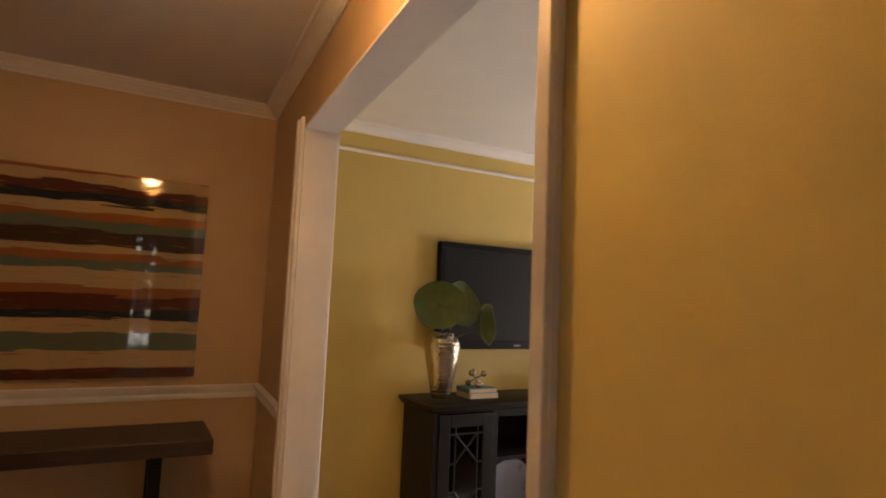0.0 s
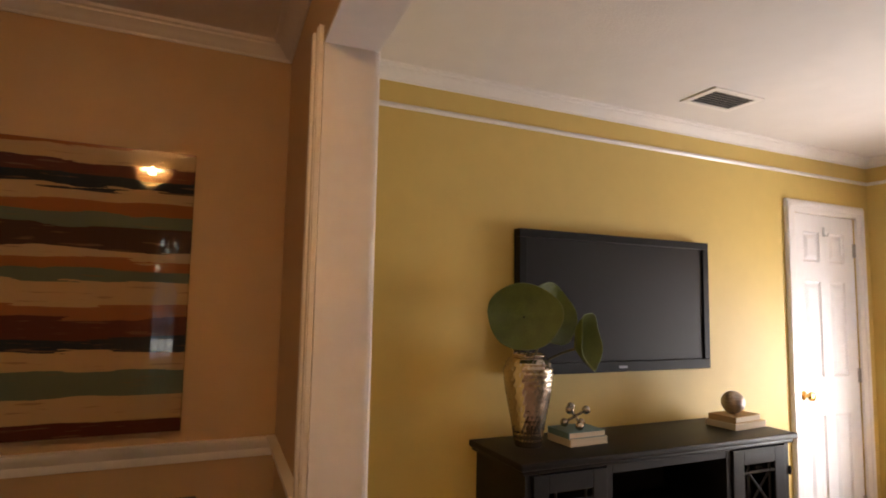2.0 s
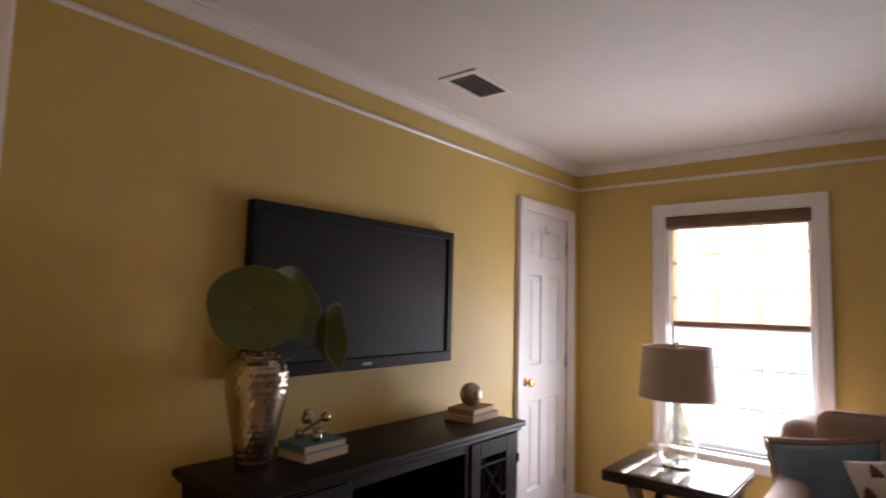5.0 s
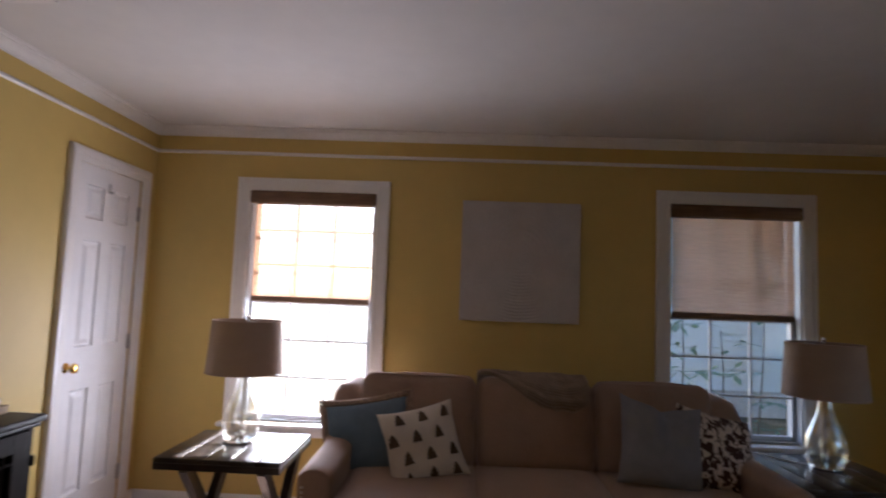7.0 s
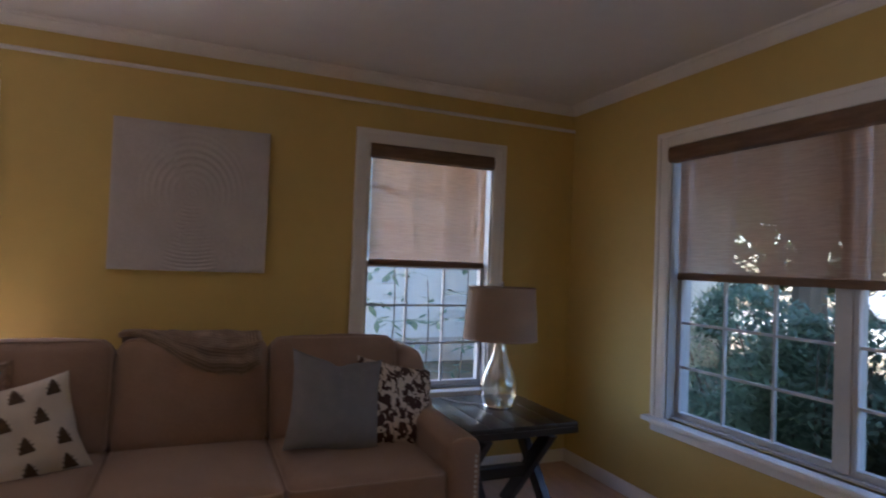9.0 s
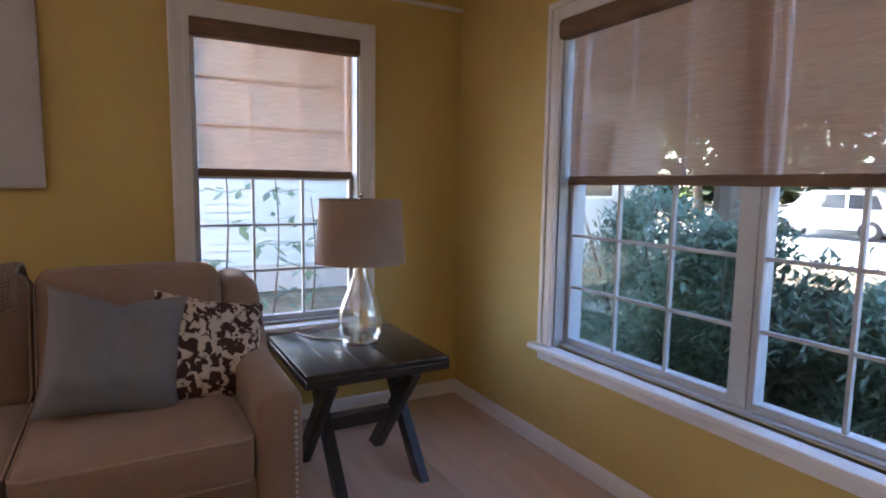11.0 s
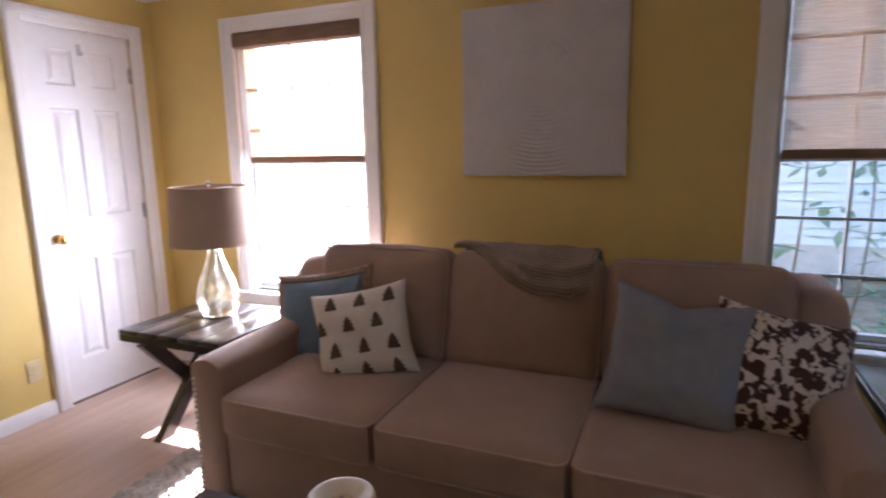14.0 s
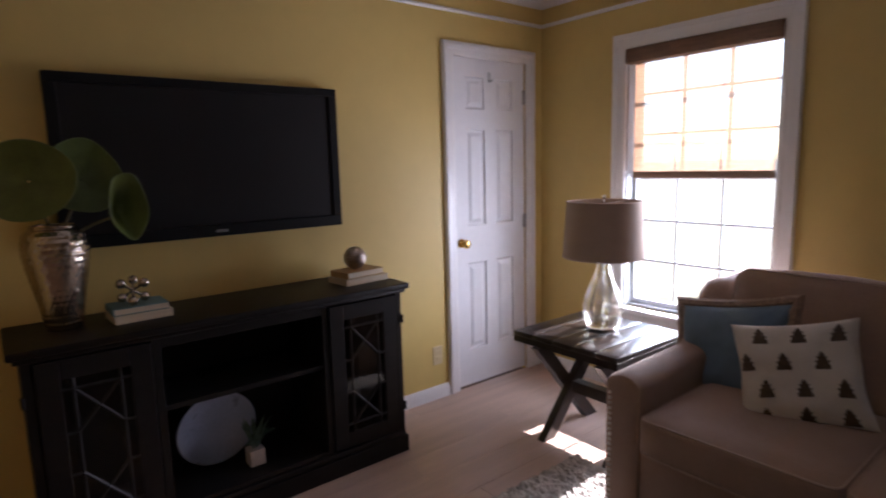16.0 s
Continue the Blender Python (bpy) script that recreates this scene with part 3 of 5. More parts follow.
# cased opening: jamb lining and fluted casing on the dining side
oc = thing("door_frame_opening", PART, "white cased opening with fluted side casings", "door frame", kind="structure")
part("jamb", one_box(PX, -0.02, 0, PT, 0.0, OP_H), M["trim"], oc)
part("jamb", one_box(PX, OP_S, 0, PT, OP_S + 0.02, OP_H), M["trim"], oc)
part("head_jamb", one_box(PX, OP_S, OP_H, PT, 0.0, OP_H + 0.011), M["trim"], oc)
for x0, x1 in ((PX - 0.014, PX), (PT, PT + 0.014)):
    out = -1 if x0 < PT else 1
    face = x0 if out < 0 else x1
    for a, b, inner in ((-0.010, 0.062, -1), (OP_S - 0.028, OP_S + 0.008, 1)):
        bm = one_box(x0, a, 0, x1, b, OP_H + 0.05, bevel=0.002)
        w = b - a
        e_in, e_out = (a, b) if inner < 0 else (b, a)
        step = (e_out - e_in) / w
        beads = ((0.004, 0.012, 0.004), (0.020, 0.028, 0.003), (w - 0.030, w - 0.004, 0.009)) if inner < 0 else ((0.004, w - 0.001, 0.010),)
        for p, q, proud in beads:
            lo, hi = sorted((e_in + step * p, e_in + step * q))
            f0, f1 = sorted((face - out * 0.002, face + out * proud))
            box(bm, f0, lo, 0, f1, hi, OP_H + 0.045, bevel=0.0025)
        part("casing", bm, M["trim"], oc, "white fluted side casing")
    bm = one_box(x0, OP_S - 0.028, OP_H + 0.002, x1, 0.062, OP_H + 0.05, bevel=0.002) if out > 0 else None
    if bm:
        part("head_casing", bm, M["trim"], oc)


# ---- windows ----
def make_window(name, m, width, z0, z1, label, units=1, sill_out=0.05, apron=True, lap=0.020):
    """A window in its own frame: x across, y outwards from the room's wall face, z up from the floor."""
    win = thing(name, m, label, "window", kind="structure")
    hw, cw = width / 2, 0.085
    top = z1 - lap + cw
    bm = bmesh.new()
    for sgn in (-1, 1):
        for p, q, y0 in ((-0.004, cw, -0.018), (0.008, 0.022, -0.021), (cw - 0.030, cw - 0.003, -0.026)):
            a, b = sorted((sgn * (hw + p), sgn * (hw + q)))
            box(bm, a, y0, z0, b, -0.016 if y0 < -0.018 else 0.0, top - (0.0 if q == cw else 0.003), bevel=0.0025)
    box(bm, -hw - 0.004, -0.0178, z1 - lap, hw + 0.004, 0.0, top - 0.001, bevel=0.0025)
    box(bm, -hw - cw + 0.003, -0.0258, top - 0.030, hw + cw - 0.003, -0.016, top - 0.003, bevel=0.0025)
    part("casing", bm, M["trim"], win)
    bm = bmesh.new()
    box(bm, -hw - cw - 0.025, -0.052 - sill_out * 0.3, z0 - 0.026, hw + cw + 0.025, 0.03, z0, bevel=0.006)
    if apron:
        box(bm, -hw - cw, -0.02, z0 - 0.082, hw + cw, 0.0, z0 - 0.026, bevel=0.004)
        box(bm, -hw - cw, -0.028, z0 - 0.044, hw + cw, -0.018, z0 - 0.026, bevel=0.003)
    part("window_sill", bm, M["trim"], win)
    bm = bmesh.new()
    for a, b in ((-hw, -hw + 0.014), (hw - 0.014, hw)):
        box(bm, a, 0.0, z0, b, T, z1)
    box(bm, -hw, 0.0, z1 - 0.008, hw, T, z1)
    box(bm, -hw, 0.03, z0, hw, T + 0.03, z0 + 0.012)
    mull = 0.050
    if units == 2:
        box(bm, -mull / 2, 0.058, z0 + 0.012, mull / 2, T, z1 - 0.008)
    part("window_frame", bm, M["vinyl"], win)
    uw = (width - 0.028 - (mull if units == 2 else 0)) / units
    zm = 1.310
    pane_mesh = {}
    for k in range(units):
        cx = 0.0 if units == 1 else (-1 if k == 0 else 1) * (uw + mull) / 2
        for upper in (0, 1):
            y0 = 0.062 + 0.036 * upper
            a0, a1 = (zm - 0.018, z1 - 0.008) if upper else (z0 + 0.012, zm + 0.018)
            st, rail = 0.024, 0.030
            bm = bmesh.new()
            for s in (-1, 1):
                box(bm, cx + s * (uw / 2 - st / 2) - st / 2, y0, a0, cx + s * (uw / 2 - st / 2) + st / 2, y0 + 0.034, a1, bevel=0.002, seg=1)
            box(bm, cx - uw / 2 + st, y0, a0, cx + uw / 2 - st, y0 + 0.034, a0 + rail, bevel=0.002, seg=1)
            box(bm, cx - uw / 2 + st, y0, a1 - rail, cx + uw / 2 - st, y0 + 0.034, a1, bevel=0.002, seg=1)
            gw, gz0, gz1 = uw - 2 * st, a0 + rail, a1 - rail
            for i in (1, 2):
                x = cx - gw / 2 + gw * i / 3
                box(bm, x - 0.0065, y0 + 0.008, gz0, x + 0.0065, y0 + 0.026, gz1)
                z = gz0 + (gz1 - gz0) * i / 3
                box(bm, cx - gw / 2, y0 + 0.009, z - 0.0065, cx + gw / 2, y0 + 0.025, z + 0.0065)
            sash = part("upper_sash" if upper else "lower_sash", bm, M["vinyl"], win)
            for i in range(3):
                for j in range(3):
                    pb = one_box(-gw / 6 + 0.006, -0.002, -(gz1 - gz0) / 6 + 0.006, gw / 6 - 0.006, 0.002, (gz1 - gz0) / 6 - 0.006)
                    key = round(gw * 1000), round((gz1 - gz0) * 1000)
                    if key in pane_mesh:
                        pb.free()
                        p = new("pane", pane_mesh[key])
                        p.parent = sash
                    else:
                        p = part("pane", pb, M["glass"], sash)
                        pane_mesh[key] = p.data
                    p.location = (cx + gw * (i - 1) / 3, y0 + 0.017, (gz0 + gz1) / 2 + (gz1 - gz0) * (j - 1) / 3)
                    p.visible_shadow = False
        bm = bmesh.new()
        for s in (-1, 1):
            box(bm, cx + s * uw * 0.32 - 0.025, 0.050, zm + 0.004, cx + s * uw * 0.32 + 0.025, 0.064, zm + 0.020, bevel=0.004)
        part("sash_lock", bm, M["steel"], win)
    return win


E_IN = lambda y: pose(XE, y, 0, 0, 0, -90)
make_window("window_1", E_IN(W1Y), WW, WZ0, WZ1, "white double-hung window with muntins in bright sun")
make_window("window_2", E_IN(W2Y), WW, WZ0, WZ1, "white double-hung window with muntins facing a neighbour's house")
make_window("window_3", pose((S0 + S1) / 2, YS, 0, 0, 0, 180), S0 - S1, sz0, WZ1, "wide white double window with muntins above a deep sill", units=2, lap=0.036)
make_window("window_4", pose((HW0 + HW1) / 2, YDS, 0, 0, 0, 180), HW1 - HW0, 0.35, 2.1, "narrow window in the dining room wall")


def make_shade(m, width, z_bot, label, depth=0.034, drop=0.022):
    sh = thing("roller_shade", m, label, "window shade", "woven shades")
    hw = width / 2
    # curved valance
    bm = bmesh.new()
    y0 = -0.030
    prof = [(y0 + 0.05, 0.0), (y0 + 0.012, 0.0), (y0 + 0.002, -0.012), (y0, -0.030), (y0, -0.062), (y0 + 0.004, -0.078), (y0 + 0.014, -0.084), (y0 + 0.05, -0.084)]
    ends = [[bm.verts.new((s * hw, y, z)) for y, z in prof] for s in (-1, 1)]
    for i in range(len(prof)):
        j = (i + 1) % len(prof)
        bm.faces.new((ends[0][i], ends[0][j], ends[1][j], ends[1][i]))
    bm.faces.new(ends[0][::-1])
    bm.faces.new(ends[1])
    bmesh.ops.recalc_face_normals(bm, faces=bm.faces[:])
    zt = WZ1 - drop
    v = part("valance", bm, M["hembar"], sh, "brown cloth valance", smooth=True)
    v.location.z = zt
    bm = bmesh.new()
    inset = 0.026
    grid(bm, 12, 30, lambda u, w: (-(hw - inset) + 2 * (hw - inset) * u, depth + 0.0015 * math.sin(17 * u + 9 * w), zt - 0.05 + (z_bot + 0.03 - zt + 0.05) * w))
    part("shade_cloth", bm, M["shadecloth"], sh, "open-weave brown cloth", smooth=True)
    bm = one_box(-(hw - inset), depth - 0.008, z_bot, hw - inset, depth + 0.008, z_bot + 0.038, bevel=0.005)
    part("hem_bar", bm, M["hembar"], sh, "brown hem bar", smooth=True)
    return sh


make_shade(E_IN(W1Y - 0.002), WW - 0.012, 1.305, "brown woven roller shade half lowered, glowing in sunlight")
make_shade(E_IN(W2Y), WW - 0.012, 1.305, "brown woven roller shade half lowered")
make_shade(pose((S0 + S1) / 2, YS, 0, 0, 0, 180), S0 - S1 - 0.012, 1.290, "wide brown woven roller shade half lowered over a double window", depth=0.040, drop=0.040)


# ---- closet door ----
def make_door():
    d = thing("door_1", pose(DX0, YN, 0), "white six-panel closet door with a brass knob, closed", "door", kind="structure")
    w = DX1 - DX0
    bm = bmesh.new()
    c = 0.072
    for a, b in ((-c, 0.008), (w - 0.008, w + c)):
        box(bm, a, -0.02, 0, b, 0, DH + c, bevel=0.004)
        s = (a + b) / 2 + (-0.018 if a < 0 else 0.018)
        box(bm, s - 0.016, -0.027, 0, s + 0.016, -0.018, DH + c - 0.012, bevel=0.004)
    box(bm, 0.008, -0.02, DH - 0.008, w - 0.008, 0, DH + c, bevel=0.004)
    box(bm, -0.05, -0.027, DH + 0.025, w + 0.05, -0.018, DH + c - 0.012, bevel=0.004)
    part("door_frame", bm, M["trim"], d, smooth=True)
    g, y0, y1 = 0.004, 0.006, 0.041
    leaf_bm = bmesh.new()
    st, mid = 0.105, 0.09
    z_lo, z_hi = 0.014, DH - 0.006
    x0, x1 = 0.010, w - 0.010
    pw = (x1 - x0 - 2 * st - mid) / 2
    rows = ((0.24, 0.80), (1.03, 1.62), (1.74, 1.93))
    xs = ((x0 + st, x0 + st + pw), (x1 - st - pw, x1 - st))
    box(leaf_bm, x0, y0, z_lo, x0 + st, y1, z_hi)
    box(leaf_bm, x1 - st, y0, z_lo, x1, y1, z_hi)
    box(leaf_bm, x0 + st + pw, y0, z_lo, x1 - st - pw, y1, z_hi)
    zz = [z_lo] + [v for r in rows for v in r] + [z_hi]
    for a, b in zip(zz[::2], zz[1::2]):
        for p, q in xs:
            box(leaf_bm, p, y0, a, q, y1, b)
    leaf = part("door_leaf", leaf_bm, M["doorpaint"], d)
    for a, b in rows:
        for p, q in xs:
            bm = bmesh.new()
            rings = []
            for inset, depth in ((0, 0.0), (0.006, 0.010), (0.012, 0.012), (0.020, 0.012), (0.040, 0.003), (0.044, 0.002)):
                rings.append([bm.verts.new((X, y0 + depth, Z)) for X, Z in ((p + inset, a + inset), (q - inset, a + inset), (q - inset, b - inset), (p + inset, b - inset))])
            for r0, r1 in zip(rings, rings[1:]):
                for k in range(4):
                    bm.faces.new((r0[k], r0[(k + 1) % 4], r1[(k + 1) % 4], r1[k]))
            bm.faces.new(rings[-1])
            part("panel", bm, M["doorpaint"], leaf)
    bm = bmesh.new()
    lathe(bm, [(0.027, 0), (0.027, 0.004), (0.020, 0.008), (0.011, 0.012), (0.010, 0.024), (0.016, 0.030), (0.025, 0.038), (0.028, 0.048), (0.024, 0.058), (0.012, 0.063), (0.002, 0.064)], 28)
    bm.transform(pose(0.062, y0, 0.930, 90, 0, 0))
    part("door_knob", bm, M["brass"], d, "polished brass knob", smooth=True)
    for z in (0.24, 1.03, 1.83):
        bm = tube(bmesh.new(), [(w - 0.004, 0.0, z - 0.045), (w - 0.004, 0.0, z + 0.045)], 0.008, 10)
        box(bm, w - 0.026, 0.003, z - 0.045, w - 0.004, 0.0065, z + 0.045)
        part("hinge", bm, M["steel"], d, "satin steel hinge")
    bm = one_box(0.30, 0.001, 1.905, 0.322, 0.006, 1.965, bevel=0.003)
    tube(bm, [(0.311, 0.002, 1.915), (0.311, -0.02, 1.908), (0.311, -0.026, 1.925)], 0.005, 8)
    part("coat_hook", bm, M["vinyl"], d, "small white adhesive hook")


make_door()

# ---- wall and ceiling fittings ----
ov = thing("wall_outlet", pose(4.50, YN, 0.27), "almond plastic wall outlet above the baseboard", "outlet")
part("cover_plate", one_box(-0.036, -0.006, -0.058, 0.036, 0, 0.058, bevel=0.003), M["plastic"], ov)
for dz in (-0.02, 0.02):
    bm = one_box(-0.016, -0.009, dz - 0.014, 0.016, -0.006, dz + 0.014, bevel=0.002)
    part("socket", bm, M["plastic"], ov)
vt = thing("ceiling_vent", pose(3.610, 4.115, H), "white ceiling air vent with dark louvres", "vent")
bm = bmesh.new()
for s in ((-0.165, -0.105, -0.008, 0.165, -0.075, 0), (-0.165, 0.075, -0.008, 0.165, 0.105, 0), (-0.165, -0.075, -0.008, -0.13, 0.075, 0), (0.13, -0.075, -0.008, 0.165, 0.075, 0)):
    box(bm, *s, bevel=0.002)
part("frame", bm, M["trim"], vt)
# black sheet in place of the shade inside the duct
part("backing", one_box(-0.132, -0.077, -0.002, 0.132, 0.077, -0.001), M["void"], vt)
for k in range(7):
    y = -0.066 + 0.022 * k
    bm = one_box(-0.132, -0.0045, -0.0007, 0.132, 0.0045, 0.0007)
    bm.transform(pose(0, y, -0.0055, 34, 0, 0))
    part("slat", bm, M["louvre"], vt)


# ---- television ----
tv = thing("television", pose(3.268, YN, 1.125), "wall-mounted black flat television, switched off", "television")
TW, THh = 0.598, 0.667
bm = bmesh.new()
for s in ((-TW, -0.062, 0, TW, -0.012, 0.052), (-TW, -0.062, THh - 0.038, TW, -0.012, THh), (-TW, -0.062, 0.052, -TW + 0.042, -0.012, THh - 0.038), (TW - 0.042, -0.062, 0.052, TW, -0.012, THh - 0.038)):
    box(bm, *s, bevel=0.004)
part("bezel", bm, M["tvbezel"], tv)
part("screen", one_box(-TW + 0.042, -0.052, 0.052, TW - 0.042, -0.02, THh - 0.038), M["tvscreen"], tv, "dark matte screen")
part("badge", one_box(-0.026, -0.064, 0.018, 0.026, -0.0615, 0.030), M["badge"], tv, "small grey maker's badge")
part("wall_bracket", boxes((-0.2, -0.012, 0.15, 0.2, 0.0, 0.5)), M["iron"], tv)


# ---- media console ----
def make_console():
    c = thing("media_console", pose(3.230, 0, 0), "black-brown media console with lattice glass doors and open middle", "cabinet")
    hw, y0, y1, top = 0.778, 4.063, 4.490, 0.857
    bm = one_box(-hw, y0, top - 0.028, hw, y1, top, bevel=0.008, seg=3)
    box(bm, -hw + 0.016, y0 + 0.014, top - 0.046, hw - 0.016, y1, top - 0.028, bevel=0.006)
    part("top", bm, M["console"], c, smooth=True)
    sx, fy = hw - 0.035, y0 + 0.03
    inx = 0.325
    for s in (-1, 1):
        a, b = sorted((s * sx, s * (sx - 0.03)))
        part("side_panel", one_box(a, fy, 0.10, b, y1 - 0.01, top - 0.046, bevel=0.002), M["console"], c)
        a, b = sorted((s * inx, s * (inx + 0.03)))
        part("divider", one_box(a, fy + 0.004, 0.10, b, y1 - 0.012, top - 0.046, bevel=0.002), M["console"], c)
    part("back_panel", one_box(-sx + 0.03, y1 - 0.022, 0.10, sx - 0.03, y1 - 0.012, top - 0.046), M["console"], c)
    bm = one_box(-sx - 0.012, fy - 0.012, 0.0, sx + 0.012, y1 - 0.004, 0.085, bevel=0.004)
    box(bm, -sx - 0.004, fy - 0.005, 0.085, sx + 0.004, y1 - 0.006, 0.115, bevel=0.008)
    part("plinth", bm, M["console"], c, smooth=True)
    part("shelf", one_box(-inx, fy + 0.02, 0.52, inx, y1 - 0.022, 0.542, bevel=0.002), M["console"], c)
    part("shelf", one_box(-inx, fy + 0.006, 0.118, inx, y1 - 0.022, 0.136, bevel=0.002), M["console"], c)
    part("rail", one_box(-inx, fy + 0.004, top - 0.085, inx, fy + 0.03, top - 0.047, bevel=0.002), M["console"], c)
    for s in (-1, 1):
        a, b = sorted((s * (inx + 0.034), s * (sx - 0.034)))
        z0, z1 = 0.125, top - 0.055
        f = 0.070
        bm = bmesh.new()
        for q in ((a, z0, a + f, z1), (b - f, z0, b, z1), (a + f, z0, b - f, z0 + f), (a + f, z1 - f, b - f, z1)):
            box(bm, q[0], fy - 0.006, q[1], q[2], fy + 0.016, q[3], bevel=0.003)
        door = part("door", bm, M["console"], c, "lattice-front cabinet door")
        part("glass", one_box(a + f, fy + 0.004, z0 + f, b - f, fy + 0.008, z1 - f), M["cabinet_glass"], door)
        bm = bmesh.new()
        ga, gb, gz0, gz1 = a + f, b - f, z0 + f, z1 - f
        gw, gh = gb - ga, gz1 - gz0
        P = lambda u, v: (ga + gw * u, fy + 0.001, gz0 + gh * v)
        lines = [((0.16, 0), (0.16, 1)), ((0.84, 0), (0.84, 1)), ((0, 0.07), (1, 0.07)), ((0, 0.93), (1, 0.93)),
                 ((0.16, 0.07), (0.84, 0.36)), ((0.84, 0.07), (0.16, 0.36)), ((0.16, 0.93), (0.84, 0.64)), ((0.84, 0.93), (0.16, 0.64)),
                 ((0, 0.36), (0.16, 0.36)), ((0.84, 0.36), (1, 0.36)), ((0, 0.64), (0.16, 0.64)), ((0.84, 0.64), (1, 0.64))]
        for p, q in lines:
            tube(bm, [P(*p), P(*q)], 0.0065, 4)
        part("lattice", bm, M["console"], door)
        for z in (0.24, 0.68):
            part("hinge", tube(bmesh.new(), [(s * (sx + 0.004), fy - 0.002, z - 0.02), (s * (sx + 0.004), fy - 0.002, z + 0.02)], 0.006, 8), M["iron"], door)
    return c


make_console()

# hammered vase with large round leaves
VX, VY, CT = 2.640, 4.310, 0.857
vase = thing("vase", pose(VX, VY, CT), "hammered silver vase on the console holding big round leaves", "vase")
bm = bmesh.new()
prof = [(0.052, 0.0), (0.056, 0.004), (0.060, 0.03), (0.072, 0.10), (0.086, 0.17), (0.099, 0.24), (0.104, 0.29), (0.100, 0.33), (0.086, 0.358), (0.072, 0.368), (0.074, 0.376), (0.070, 0.378), (0.064, 0.372), (0.064, 0.30)]


def smooth_prof(p, n=6):
    out = []
    for i in range(len(p) - 1):
        for k in range(n):
            t = k / n
            p0, p1, p2, p3 = (Vector(p[max(0, min(len(p) - 1, i + d))]) for d in (-1, 0, 1, 2))
            out.append(tuple(0.5 * (2 * p1 + (p2 - p0) * t + (2 * p0 - 5 * p1 + 4 * p2 - p3) * t * t + (3 * p1 - p0 - 3 * p2 + p3) * t ** 3)))
    return out + [p[-1]]


lathe(bm, smooth_prof(prof, 7), 96, cap=False)
for v in bm.verts:
    r = math.hypot(v.co.x, v.co.y)
    if 0.02 < v.co.z < 0.355:
        a = math.atan2(v.co.y, v.co.x)
        row = v.co.z / 0.023
        d = (math.cos(2 * math.pi * row) + math.cos(26 * a + math.pi * math.floor(row + 0.5))) * 0.0015
        k = (r + d) / r
        v.co.x *= k
        v.co.y *= k
part("body", bm, M["silver"], vase, smooth=True)


def round_leaf(parent, center, normal, w, h, cup, tip):
    """A broad round leaf: a cupped disc with a wavy rim, on its stem from the vase's mouth."""
    z = Vector(normal).normalized()
    x = Vector((0, 0, 1)).cross(z).normalized()
    y = z.cross(x)
    frame_m = Matrix((x, y, z)).transposed().to_4x4()
    frame_m.translation = center
    bm = bmesh.new()
    nr, na = 9, 40

    def fn(u, v):
        a, r = 2 * math.pi * v, 0.03 + 0.97 * u
        wave = 1 + 0.014 * math.sin(5 * a + tip) + 0.022 * math.sin(3 * a + 2 * tip)
        p = Vector((math.cos(a) * r * w / 2 * wave, math.sin(a) * r * h / 2 * wave, cup * r * r + 0.006 * r * math.sin(4 * a + tip)))
        p.z += 0.0008 * math.cos(18 * a) * r
        return frame_m @ p
    grid(bm, nr, na, fn)
    bmesh.ops.remove_doubles(bm, verts=bm.verts[:], dist=0.0004)
    bmesh.ops.solidify(bm, geom=bm.faces[:], thickness=0.002)
    leaf = part("leaf", bm, M["leaf"], parent, smooth=True)
    rim = [fn(1.0, k / 48) for k in range(48)]
    part("leaf_rim", tube(bmesh.new(), rim, 0.0022, 5, closed=True), M["leafedge"], leaf)
    c = frame_m @ Vector((0, -h * 0.12, 0))
    base = Vector((0.01, 0.0, 0.30))
    mid = (c + base) / 2 + Vector((0, 0, 0.03))
    pts = [base * (1 - t) ** 2 + mid * 2 * t * (1 - t) + c * t * t for t in [k / 10 for k in range(11)]]
    part("stem", tube(bmesh.new(), pts, 0.005, 8), M["stem"], parent)


round_leaf(vase, (-0.055, -0.05, 0.535), (-0.42, -0.88, 0.16), 0.31, 0.275, 0.030, 0.4)
round_leaf(vase, (0.105, 0.02, 0.535), (0.05, -0.85, 0.25), 0.245, 0.275, 0.05, 1.7)
round_leaf(vase, (0.203, -0.06, 0.430), (0.25, -0.90, 0.10), 0.135, 0.24, 0.08, 2.9)


def book(name, m, w, d, h, cover, label):
    b = thing(name, m, label, "book", "books on the console")
    part("page_block", one_box(-w / 2 + 0.004, -d / 2 + 0.004, 0.003, w / 2 - 0.002, d / 2 - 0.004, h - 0.003), M["page"], b, "cream page block")
    bm = one_box(-w / 2, -d / 2, 0, w / 2, d / 2, 0.003, bevel=0.001, seg=1)
    box(bm, -w / 2, -d / 2, h - 0.003, w / 2, d / 2, h, bevel=0.001, seg=1)
    box(bm, -w / 2 - 0.001, -d / 2, 0.001, -w / 2 + 0.004, d / 2, h - 0.001, bevel=0.001, seg=1)
    part("cover", bm, cover, b)
    return b


